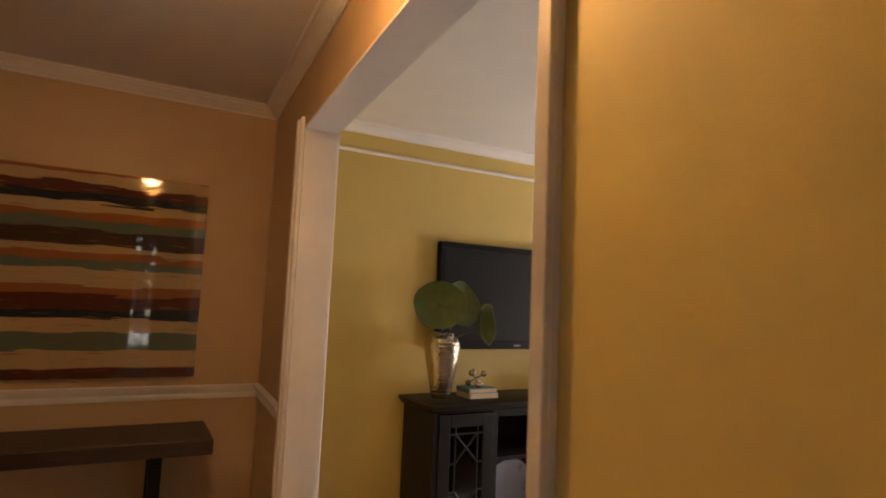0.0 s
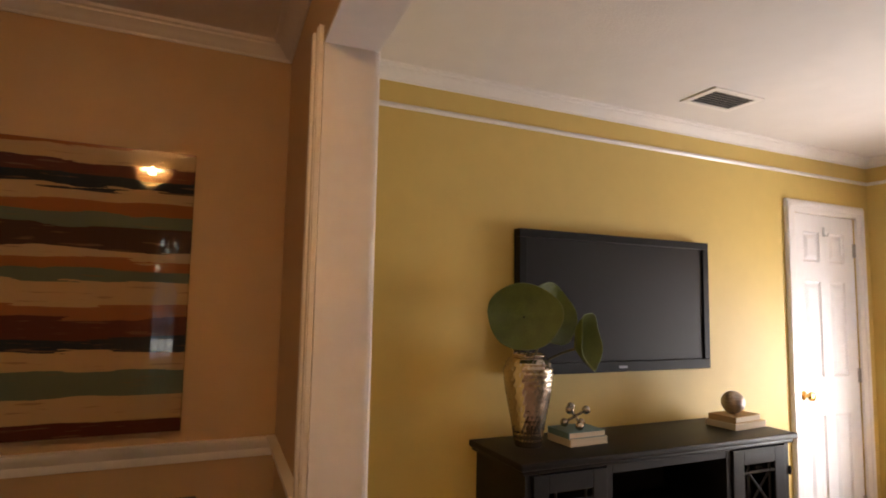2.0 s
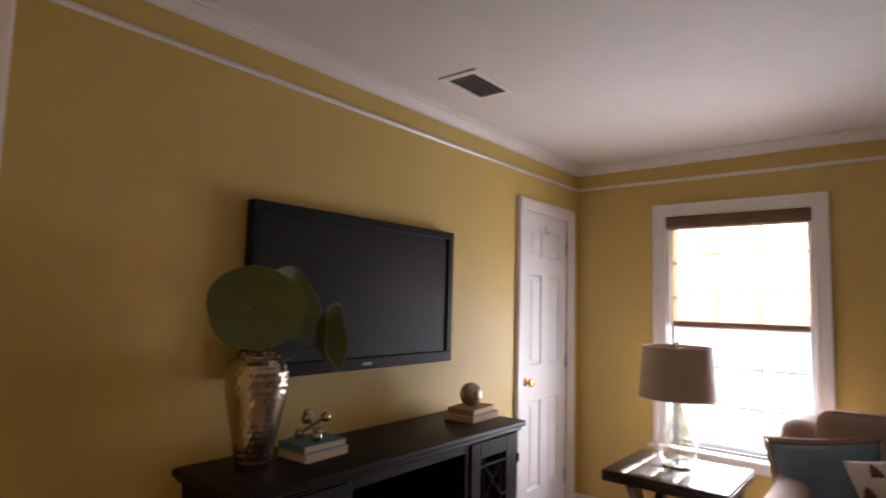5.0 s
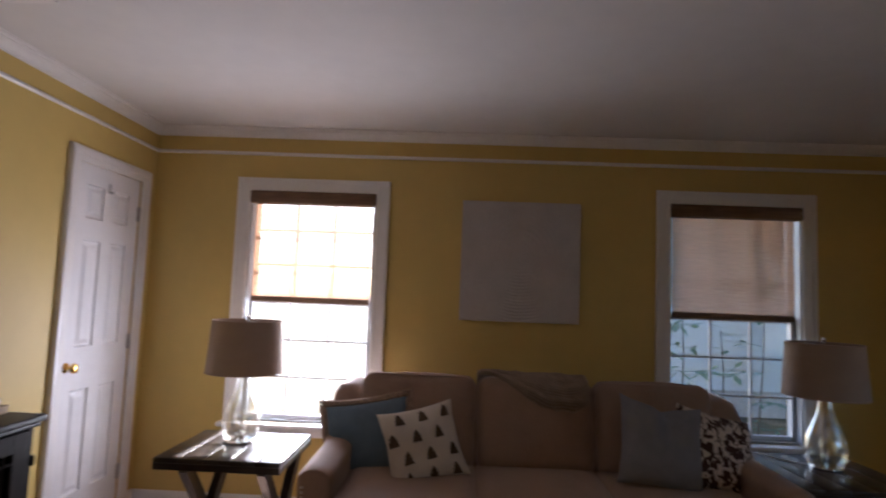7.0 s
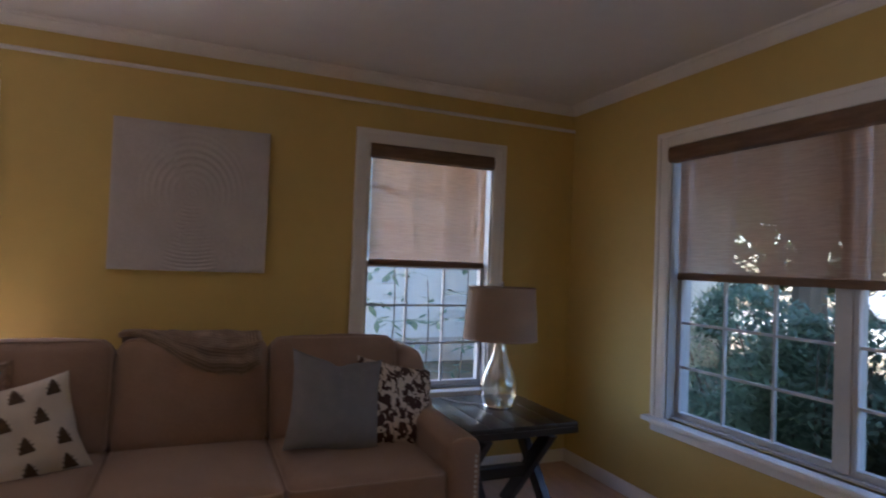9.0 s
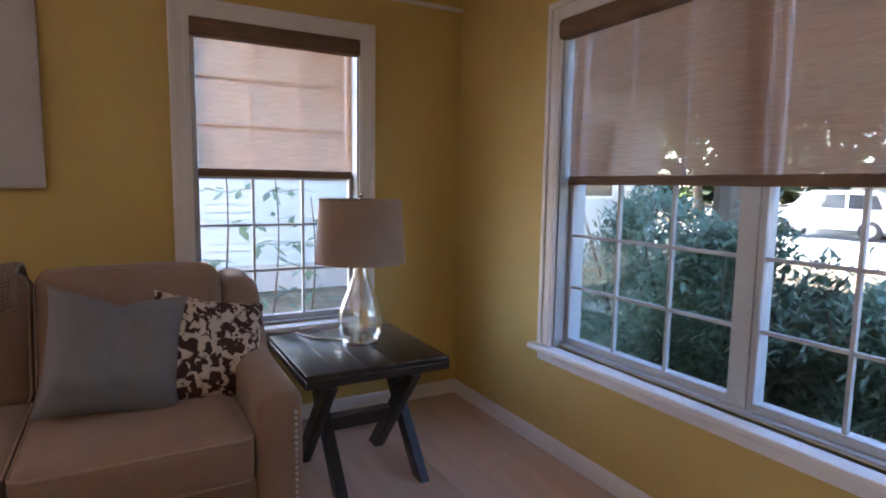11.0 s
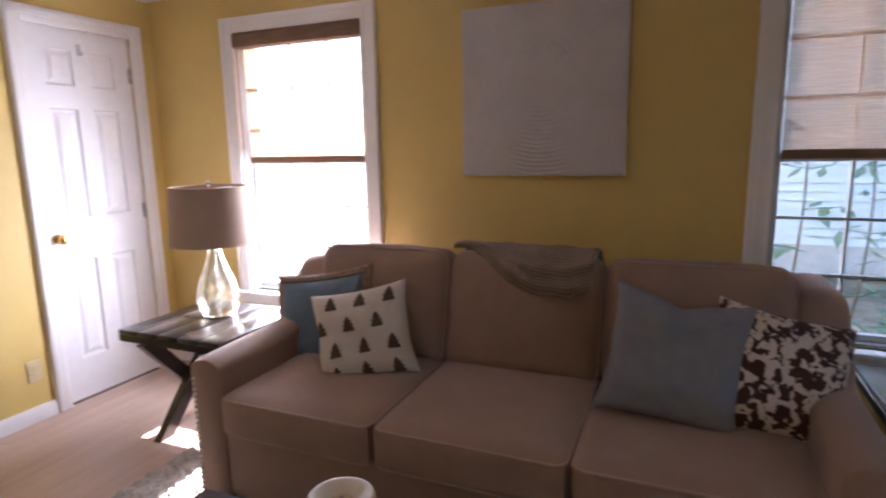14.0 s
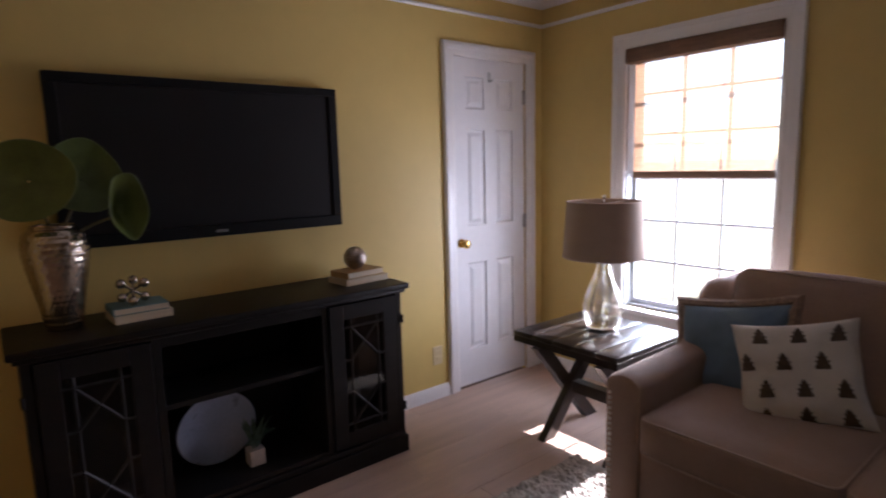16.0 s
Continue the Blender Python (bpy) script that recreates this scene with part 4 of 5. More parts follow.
book("book", pose(2.885, 4.295, CT, 0, 0, 3), 0.205, 0.155, 0.030, M["cream"], "cream hardback at the bottom of a stack")
book("book", pose(2.880, 4.297, CT + 0.030, 0, 0, 1), 0.195, 0.150, 0.027, M["teal"], "faded teal hardback under the jack sculpture")
book("book", pose(3.860, 4.285, CT, 0, 0, 4), 0.245, 0.165, 0.030, M["cream"], "cream hardback at the bottom of a stack")
book("book", pose(3.855, 4.288, CT + 0.030, 0, 0, 7), 0.215, 0.145, 0.030, M["tan"], "tan hardback under a metal ball")
jk = thing("jack_sculpture", pose(2.868, 4.290, CT + 0.057), "metal toy-jack sculpture with ball ends on the books", "sculpture")
R = Euler((radians(48), radians(36), radians(20))).to_matrix()
bm = bmesh.new()
for ax in ((1, 0, 0), (0, 1, 0), (0, 0, 1)):
    v = R @ Vector(ax) * 0.055
    tube(bm, [Vector((0, 0, 0.060)) - v, Vector((0, 0, 0.060)) + v], lambda t: 0.0055 + 0.006 * (1 - abs(2 * t - 1)), 10)
lo = min((R @ Vector(ax) * s * 0.055).z for ax in ((1, 0, 0), (0, 1, 0), (0, 0, 1)) for s in (-1, 1))
part("rods", bm, M["silver"], jk, smooth=True)
for ax in ((1, 0, 0), (0, 1, 0), (0, 0, 1)):
    for s in (-1, 1):
        part("ball_end", ball(bmesh.new(), Vector((0, 0, 0.060)) + R @ Vector(ax) * s * 0.055, 0.0185, 20, 14), M["silver"], jk, smooth=True)
jk.location.z -= 0.060 + lo - 0.0185
pb = thing("decor_ball", pose(3.848, 4.290, CT + 0.060), "brushed pewter ball resting on tan books", "ornament")
part("sphere", ball(bmesh.new(), (0, 0, 0.056), 0.056, 36, 24), M["pewter"], pb, smooth=True)

# blue platter and small plant in the console's open bay
pl = thing("platter", pose(3.14, 4.30, 0.136, 0, 0, 0), "pale blue round ceramic platter propped in the console", "plate")
bm = lathe(bmesh.new(), [(0.001, 0.0), (0.10, 0.0), (0.115, 0.006), (0.165, 0.014), (0.170, 0.018), (0.165, 0.022), (0.115, 0.013), (0.098, 0.007), (0.001, 0.006)], 56, cap=False)
bm.transform(pose(0, 0.03, 0.170, 97, 0, 0))
part("dish", bm, M["plate"], pl, smooth=True)
pp = thing("potted_plant", pose(3.265, 4.225, 0.136), "small dark green faux plant in an off-white pot", "plant")
bm = boxes((-0.034, -0.034, 0.0, 0.034, 0.034, 0.072), bevel=0.004)
part("pot", bm, M["pot"], pp)
random.seed(5)
for k in range(26):
    a, r = random.uniform(0, 6.28), random.uniform(0.02, 0.10)
    tip = Vector((r * math.cos(a), r * math.sin(a) * 0.8, 0.09 + random.uniform(0.02, 0.12)))
    side = Vector((-math.sin(a), math.cos(a), 0)) * 0.011
    base = Vector((0.01 * math.cos(a), 0.01 * math.sin(a), 0.07))
    mid = (base + tip) / 2 + Vector((0, 0, 0.025))
    bm = bmesh.new()
    v = [bm.verts.new(p) for p in (base, mid - side, tip, mid + side)]
    w = [bm.verts.new(p + Vector((0, 0, 0.002))) for p in (base, mid - side, tip, mid + side)]
    bm.faces.new(v)
    bm.faces.new(w[::-1])
    for i in range(4):
        bm.faces.new((v[i], w[i], w[(i + 1) % 4], v[(i + 1) % 4]))
    part("leaf", bm, M["hedge"], pp)


# ---- sofa ----
def make_sofa():
    y0, y1, x0, xb = 0.885, 3.115, 4.235, 5.27
    aw = 0.155
    s = thing("sofa", pose(0, 0, 0), "taupe upholstered three-seat sofa with piped cushions and nailhead trim", "sofa")
    bm = one_box(x0 + 0.02, y0 + 0.05, 0.07, xb - 0.02, y1 - 0.05, 0.34, bevel=0.02)
    part("base", bm, M["sofa"], s, smooth=True)
    bm = one_box(xb - 0.16, y0 + 0.03, 0.30, xb, y1 - 0.03, 0.86, bevel=0.04, seg=4)
    part("back_frame", bm, M["sofa"], s, smooth=True)
    # arms: low rounded front rising to a wing at the back
    def top_z(x):
        t = (x - x0) / (xb - x0)
        k = max(0.0, min(1.0, (t - 0.50) / 0.24))
        return 0.620 + 0.025 * t + 0.235 * (k * k * (3 - 2 * k))
    for side in (0, 1):
        ya, yb = (y0, y0 + aw) if side == 0 else (y1 - aw, y1)
        bm = bmesh.new()
        xs = [x0, x0 + 0.012, x0 + 0.04] + [x0 + (xb - x0) * k / 26 for k in range(2, 27)]
        xs[-1] = xb - 0.008
        xs.append(xb)

        def fn(u, v):
            i = min(len(xs) - 1, int(round(u * (len(xs) - 1))))
            x = xs[i]
            shrink = 0.022 if i in (0, len(xs) - 1) else (0.006 if i in (1, len(xs) - 2) else 0.0)
            r = aw / 2 - shrink
            c, zt = (ya + yb) / 2, top_z(x) - shrink
            n = 0.62
            if v < 0.3:
                return (x, c - r, 0.06 + (zt - r * n - 0.06) * v / 0.3)
            if v > 0.7:
                return (x, c + r, 0.06 + (zt - r * n - 0.06) * (1 - v) / 0.3)
            a = math.pi * (1 - (v - 0.3) / 0.4)
            return (x, c + r * math.cos(a), zt - r * n + r * n * math.sin(a))
        vs = grid(bm, len(xs) - 1, 30, fn)
        bm.faces.new(vs[0])
        bm.faces.new(vs[-1][::-1])
        bmesh.ops.recalc_face_normals(bm, faces=bm.faces[:])
        arm = part("arm", bm, M["sofa"], s, smooth=True)
        bm = bmesh.new()
        outer = y0 if side == 0 else y1
        for k in range(22):
            z = 0.10 + 0.021 * k
            ball(bm, (x0 - 0.001, outer + (0.030 if side == 0 else -0.030), z), 0.0066, 8, 6)
        tagged(part("nailhead_trim", bm, M["nail"], arm, "row of pewter nailheads", smooth=True), kind="stuff")
    sy = [y1 - aw - (y1 - y0 - 2 * aw) * k / 3 for k in range(4)]
    for k in range(3):
        a, b = sy[k + 1], sy[k]
        half = ((4.90 - x0 + 0.02) / 2, (b - a) / 2 - 0.003, 0.078)
        bm = soft_box(half, 0.030, (0.012, 0.004, 0.018), 11)
        c = Vector(((4.90 + x0 - 0.02) / 2, (a + b) / 2, 0.418))
        bm.transform(Matrix.Translation(c))
        cu = part("seat_cushion", bm, M["sofa"], s, smooth=True)
        for zz in (0.066, -0.066):
            hx, hy, r = half[0] - 0.002, half[1] - 0.004, 0.04
            loop = []
            for cx, cy, a0 in ((hx - r, hy - r, 0), (-hx + r, hy - r, 90), (-hx + r, -hy + r, 180), (hx - r, -hy + r, 270)):
                for q in range(6):
                    g = radians(a0 + 18 * q)
                    loop.append(c + Vector((cx + r * math.cos(g), cy + r * math.sin(g), zz)))
            part("piping", tube(bmesh.new(), loop, 0.0048, 6, closed=True), M["piping"], cu)
        half = (0.095, (b - a) / 2 - 0.004, 0.245)
        bm = soft_box(half, 0.055, (0.045, 0.0, 0.018), 11)
        random.seed(30 + k)
        off = random.uniform(0, 9)
        for v in bm.verts:
            v.co += 0.006 * noise.noise_vector(v.co * 7 + Vector((off, 0, 0)))
        lean = pose(4.965, (a + b) / 2, 0.690, 0, 13, 0)
        bm.transform(lean)
        cu = part("back_cushion", bm, M["sofa"], s, smooth=True)
        loop = []
        hy, hz, r = half[1] - 0.004, half[2] - 0.004, 0.06
        for cy, cz, a0 in ((hy - r, hz - r, 0), (-hy + r, hz - r, 90), (-hy + r, -hz + r, 180), (hy - r, -hz + r, 270)):
            for q in range(6):
                g = radians(a0 + 18 * q)
                loop.append(lean @ Vector((-0.072, cy + r * math.cos(g), cz + r * math.sin(g))))
        part("piping", tube(bmesh.new(), loop, 0.0045, 6, closed=True), M["piping"], cu)
    for fx, fy in ((x0 + 0.06, y0 + 0.06), (x0 + 0.06, y1 - 0.06), (xb - 0.06, y0 + 0.06), (xb - 0.06, y1 - 0.06)):
        part("foot", lathe(bmesh.new(), [(0.022, 0), (0.03, 0.07)], 12, at=(fx, fy, 0)), M["darkwood"], s)


make_sofa()


def pillow_surface(w, h, th, seed, dent=0.0):

    def fn(u, v, side):
        p, q = 2 * u - 1, 2 * v - 1
        e = max(0.0, (1 - p ** 4)) ** 0.55 * max(0.0, (1 - q ** 4)) ** 0.55
        wr = noise.noise(Vector((p * 1.6, q * 1.6, seed))) * 0.020 * e + noise.noise(Vector((p * 4.5, q * 4.5, seed + 7))) * 0.004 * e
        crease = -0.016 * e * math.exp(-((abs(p) - abs(q)) / 0.16) ** 2) * max(0.0, max(abs(p), abs(q)) - 0.45)
        x = p * w / 2 * (1 - 0.085 * (1 - q * q)) + 0.010 * noise.noise(Vector((q * 1.4, seed, 2.0)))
        z = q * h / 2 * (1 - 0.085 * (1 - p * p) * (1 + dent * (q > 0))) - 0.02 * dent * math.exp(-(p / 0.22) ** 2) * max(0.0, q)
        fold = 0.5 * dent * 0.03 * math.exp(-(p / 0.16) ** 2) * max(0.0, q) ** 2 * e
        return Vector((x, side * (th / 2 * e + crease - fold) + wr, z))
    return fn


def make_pillow(m, w, h, th, material, label, seed=1.0, trim_mat=None, trim_r=0.006, dent=0.0):
    p = thing("throw_pillow", m, label, "pillow", "sofa pillows")
    fn = pillow_surface(w, h, th, seed, dent)
    bm = bmesh.new()
    n = 32
    grid(bm, n, n, lambda u, v: fn(u, v, -1))
    grid(bm, n, n, lambda u, v: fn(1 - u, v, 1))
    bmesh.ops.remove_doubles(bm, verts=bm.verts[:], dist=0.0005)
    bmesh.ops.recalc_face_normals(bm, faces=bm.faces[:])
    part("cover", bm, material, p, smooth=True)
    if trim_mat:
        loop = [fn(k / 16, 0, 1) for k in range(16)] + [fn(1, k / 16, 1) for k in range(16)] + [fn(1 - k / 16, 1, 1) for k in range(16)] + [fn(0, 1 - k / 16, 1) for k in range(16)]
        for name_, r_ in (("edging", trim_r), ("cord", trim_r * 0.45)):
            wav = [q * (1.045 if name_ == "edging" else 1.12) + Vector((0, 0.004 * (1 if k % 2 else -1), 0)) for k, q in enumerate(loop)]
            part(name_, tube(bmesh.new(), wav, r_, 7, closed=True), trim_mat, p, "taupe braid", smooth=True)
    return p, fn


def sofa_pose(x, y, z, lean, turn=0, tilt=0):
    """Stands a pillow facing the room: lean back, turn about z, tilt in its own plane."""
    return pose(x, y, z, 0, 0, -90 + turn) @ pose(0, 0, 0, -lean, 0, 0) @ pose(0, 0, 0, 0, tilt, 0)


make_pillow(sofa_pose(4.80, 2.888, 0.622, 20, -4, -11), 0.46, 0.40, 0.15, M["blue"], "dusty blue linen pillow with a braided taupe edge", 1.0, M["braid"], 0.021)
pr, pf = make_pillow(sofa_pose(4.655, 2.590, 0.640, 24, 18, -11), 0.405, 0.385, 0.15, M["white_cloth"], "off-white pillow printed with brown stepped motifs", 2.0)
for row, v0 in enumerate((0.08, 0.34, 0.60, 0.86)):
    for col in range(3):
        u0 = 0.20 + 0.31 * col + (0.0, 0.02, -0.13, 0.02)[row]
        if not 0.03 < u0 < 0.95:
            continue
        bm = bmesh.new()
        for du, a, b in ((0.062, -0.075, -0.035), (0.050, -0.035, -0.005), (0.062, -0.005, 0.008), (0.036, 0.008, 0.038), (0.046, 0.038, 0.048), (0.022, 0.048, 0.075), (0.009, 0.075, 0.092)):
            va, vb = max(0.02, v0 + a), min(0.98, v0 + b)
            if vb <= va:
                continue
            ua, ub = max(0.02, u0 - du), min(0.98, u0 + du)
            grid(bm, 4, 2, lambda u, v: pf(ua + (ub - ua) * u, va + (vb - va) * v, -1) + Vector((0, -0.0018, 0)))
        part("printed_motif", bm, M["print"], pr)
make_pillow(sofa_pose(4.625, 1.420, 0.700, 21, 8, 10), 0.43, 0.43, 0.16, M["greyblue"], "grey-blue linen pillow leaning on the sofa back", 3.0, dent=1.0)
make_pillow(sofa_pose(4.715, 1.115, 0.645, 24, 18, 15), 0.43, 0.42, 0.16, M["cow"], "brown and white cowhide print pillow beside the sofa arm", 4.0)


# knitted throw over the middle back cushion
def throw_path(t):
    """Down the cushion's back, over its top and down the front."""
    pts = [(5.20, 0.80), (5.17, 0.90), (5.11, 0.955), (5.03, 0.965), (4.965, 0.945), (4.915, 0.90), (4.885, 0.84), (4.862, 0.775)]
    f = t * (len(pts) - 1)
    i = min(len(pts) - 2, int(f))
    a, b = pts[i], pts[i + 1]
    return a[0] + (b[0] - a[0]) * (f - i), a[1] + (b[1] - a[1]) * (f - i)


th = thing("throw_blanket", pose(0, 0, 0), "oatmeal knitted throw draped over the sofa's middle cushion", "blanket")


def throw_fn(u, v):
    y = 2.315 - 0.60 * u
    k = max(0.0, min(1.0, u / 0.72))
    reach = 0.52 + 0.46 * k * k * (3 - 2 * k) - 0.015 * math.sin(11 * u) - 0.9 * max(0, u - 0.86)
    x, z = throw_path(min(1.0, v * reach))
    fold = 0.011 * math.sin(16 * u + 7 * v) + 0.008 * math.sin(31 * u - 9 * v)
    fold *= 0.6
    fold += 0.020 * math.exp(-((v - 0.70 - 0.08 * math.sin(3 * u)) / 0.06) ** 2) + 0.024 * math.exp(-((v - 0.91) / 0.06) ** 2) * min(1.0, 6 * (1.02 - u))
    return Vector((x - 0.022 - fold, y, z + 0.002 + 0.6 * fold + 0.006 * math.exp(-((u - 0.45) / 0.3) ** 2) * (1 - v)))


bm = bmesh.new()
grid(bm, 64, 54, throw_fn)
bmesh.ops.recalc_face_normals(bm, faces=bm.faces[:])
bmesh.ops.solidify(bm, geom=bm.faces[:], thickness=0.008)
cloth = part("knit", bm, M["throw"], th, smooth=True)
for k in range(48):
    v0 = 0.28 + 0.0148 * k
    pts = [throw_fn(0.02 + 0.96 * q / 80, v0 + 0.006 * (1 if q % 2 else -1)) + Vector((-0.005, 0, 0.004)) for q in range(81)]
    part("stripe", tube(bmesh.new(), pts, 0.0034, 4), M["throw_dark"] if k % 2 else M["throw"], cloth)


# ---- end tables ----
def make_end_table(m, lx, ly, label, foot_a, foot_b, low, high):
    """x runs from the room to the wall, y along the wall; origin on the floor at the room-side corner."""
    t = thing("end_table", m, label, "table", "end tables beside the sofa")
    h, th_ = 0.537, 0.052
    part("apron", one_box(0.03, 0.03, h - th_, lx - 0.03, ly - 0.03, h - 0.024, bevel=0.002), M["darkwood"], t)
    n = 5
    w = ly / n
    for k in range(n):
        b = one_box(0.0, k * w + 0.0008, h - 0.024, lx, (k + 1) * w - 0.0008, h, bevel=0.003)
        part("plank", b, M["darkwood"], t, smooth=True)
    bm = bmesh.new()
    for s in ((0, 0, h - 0.058, lx, 0.022, h - 0.0245), (0, ly - 0.022, h - 0.058, lx, ly, h - 0.0245), (0, 0.022, h - 0.058, 0.022, ly - 0.022, h - 0.0245), (lx - 0.022, 0.022, h - 0.058, lx, ly - 0.022, h - 0.0245)):
        box(bm, *s, bevel=0.002)
    part("edge_band", bm, M["darkwood"], t)
    for y in (low, ly - high):
        xa, xb_ = foot_a, lx - foot_b
        hh = h - 0.056
        for p, q, yo in (((xa, 0.0), (xb_, hh), -0.0225), ((xb_, 0.0), (xa, hh), 0.0225)):
            d = Vector((q[0] - p[0], 0, q[1] - p[1]))
            L = d.length
            b = one_box(-0.035, -0.022, -0.06, 0.035, 0.022, L + 0.06, bevel=0.003)
            ang = math.degrees(math.atan2(d.x, d.z))
            b.transform(pose(p[0], y + yo, p[1], 0, ang, 0))
            bmesh.ops.bisect_plane(b, geom=b.verts[:] + b.edges[:] + b.faces[:], plane_co=(0, 0, 0.0), plane_no=(0, 0, -1), clear_outer=True)
            bmesh.ops.bisect_plane(b, geom=b.verts[:] + b.edges[:] + b.faces[:], plane_co=(0, 0, hh), plane_no=(0, 0, 1), clear_outer=True)
            bmesh.ops.holes_fill(b, edges=b.edges[:])
            part("leg", b, M["darkwood"], t)
    xm = (foot_a + lx - foot_b) / 2
    part("stretcher", one_box(xm - 0.03, low + 0.045, (h - 0.056) / 2 - 0.03, xm + 0.03, ly - high - 0.045, (h - 0.056) / 2 + 0.03, bevel=0.003), M["darkwood"], t)
    return t


make_end_table(pose(4.572, 3.285, 0), 0.60, 0.635, "espresso wood X-leg end table in sunlight beside the sofa", 0.015, 0.175, 0.06, 0.19)
make_end_table(pose(4.565, 0.155, 0), 0.67, 0.635, "espresso wood X-leg end table in the window corner", 0.015, 0.245, 0.15, 0.12)


def make_lamp(m, label):
    l = thing("table_lamp", m, label, "lamp", "pair of table lamps")
    part("base", lathe(bmesh.new(), [(0.080, 0.0), (0.082, 0.003), (0.082, 0.012), (0.077, 0.016)], 40), M["chrome"], l, "clear and chrome foot", smooth=True)
    prof = [(0.078, 0.016), (0.092, 0.035), (0.102, 0.075), (0.104, 0.11), (0.096, 0.16), (0.078, 0.21), (0.057, 0.26), (0.041, 0.305), (0.033, 0.345), (0.030, 0.372)]
    part("body", lathe(bmesh.new(), smooth_prof(prof, 4), 48, cap=False), M["mercury"], l, "mercury glass bottle body", smooth=True)
    part("inner_rod", tube(bmesh.new(), [(0, 0, 0.016), (0, 0, 0.40)], 0.006, 10), M["chrome"], l)
    part("collar", lathe(bmesh.new(), [(0.033, 0.368), (0.033, 0.380), (0.014, 0.388), (0.012, 0.44), (0.018, 0.445), (0.018, 0.48)], 24), M["chrome"], l, "chrome neck", smooth=True)
    bm = bmesh.new()
    z0, z1, r0, r1, t = 0.385, 0.668, 0.208, 0.188, 0.0025
    lathe(bm, [(r0, z0), (r1, z1)], 64, cap=False)
    shade = part("shade", bm, M["lampcloth"], l, "taupe linen drum shade", smooth=True)
    for z, r in ((z0, r0), (z1, r1)):
        part("shade_rim", tube(bmesh.new(), [(r * math.cos(a * math.pi / 24), r * math.sin(a * math.pi / 24), z) for a in range(48)], 0.004, 6, closed=True), M["piping"], shade)
    bm = bmesh.new()
    for a in (0, 2.094, 4.189):
        tube(bm, [(0, 0, z1 - 0.012), (r1 * math.cos(a), r1 * math.sin(a), z1 - 0.006)], 0.002, 6)
    tube(bm, [(0, 0, 0.47), (0, 0, z1)], 0.004, 8)
    part("spider", bm, M["steel"], l)
    part("finial", lathe(bmesh.new(), [(0.004, z1 - 0.004), (0.010, z1 + 0.004), (0.006, z1 + 0.012), (0.013, z1 + 0.022), (0.010, z1 + 0.032), (0.002, z1 + 0.036)], 16), M["chrome"], l, smooth=True)
    return l


L1 = make_lamp(pose(4.93, 3.622, 0.537), "table lamp with mercury glass body and taupe drum shade, unlit")
make_lamp(pose(4.945, 0.425, 0.537), "table lamp with mercury glass body and taupe drum shade, unlit")
cd = thing("lamp_cord", pose(0, 0, 0), "thin white lamp cord lying on the end table", "cord")
part("cable", tube(bmesh.new(), [(5.005, 0.47, 0.5405), (5.03, 0.52, 0.5405), (5.09, 0.60, 0.5405), (5.15, 0.63, 0.5405), (5.23, 0.66, 0.5405)], 0.003, 8), M["trim"], cd)

# ---- textured plaster panel over the sofa ----
art = thing("wall_art", pose(XE, 2.050, 1.238), "square off-white plaster canvas with combed ripple relief", "picture")
AH, AWd = 0.775, 0.765


def art_fn(u, v):
    """Combed rings round the middle, with a fan of finer ripples below them."""
    y, z = (0.5 - u) * AWd, v * AH
    cz = 0.41
    dy, dz = y, z - cz
    ring = math.hypot(dy / 0.86, dz)
    swell = 0.5 + 0.5 * noise.noise(Vector((y * 6, z * 6, 4)))
    r = 0.0
    if dz > -0.08:
        k = max(0.0, min(1.0, (dz + 0.08) / 0.12)) * max(0.0, 1 - abs(ring - 0.19) / 0.17)
        r += 0.0021 * k * (0.4 + swell) * math.cos(ring * 2 * math.pi / 0.036 + 0.8 * noise.noise(Vector((y * 5, z * 5, 1))))
    r += 0.0014 * max(0.0, 1 - ring / 0.06) * math.cos(ring * 2 * math.pi / 0.024)
    if dz < -0.05:
        half = 0.045 + 0.30 * (-dz - 0.05)
        k = max(0.0, 1 - (abs(dy) / half) ** 4) * min(1.0, (-dz - 0.05) / 0.04)
        arc = math.hypot(dy, dz - 0.10)
        r += 0.0030 * k * (0.6 + 0.6 * swell) * math.cos(arc * 2 * math.pi / 0.021 + 0.9 * noise.noise(Vector((y * 7, z * 3, 2))))
    r += 0.0016 * noise.noise(Vector((y * 9, z * 9, 0))) + 0.0006 * noise.noise(Vector((y * 45, z * 45, 3)))
    edge = min(u, 1 - u, v, 1 - v)
    return (-0.035 - r - 0.002 * min(1, edge * 60), y, z)


bm = bmesh.new()
vs = grid(bm, 180, 180, art_fn)
rim = [vs[i][0] for i in range(181)] + [vs[180][j] for j in range(1, 181)] + [vs[i][180] for i in range(179, -1, -1)] + [vs[0][j] for j in range(179, 0, -1)]
outline = [v.co.copy() for v in rim]
bmesh.ops.recalc_face_normals(bm, faces=bm.faces[:])
part("canvas", bm, M["plaster"], art, "combed off-white plaster face", smooth=True)
bm = bmesh.new()
front = [bm.verts.new(p) for p in outline]
back = [bm.verts.new((-0.004, p.y, p.z)) for p in outline]
for i in range(len(front)):
    j = (i + 1) % len(front)
    bm.faces.new((front[i], front[j], back[j], back[i]))
bm.faces.new(back)
bmesh.ops.recalc_face_normals(bm, faces=bm.faces[:])
part("canvas_edge", bm, M["plaster"], art, "wrapped canvas edge")

# ---- rug, coffee table, candle ----
RX0, RX1, RY0, RY1 = 2.95, 4.56, 0.75, 3.50
random.seed(11)
bm = bmesh.new()


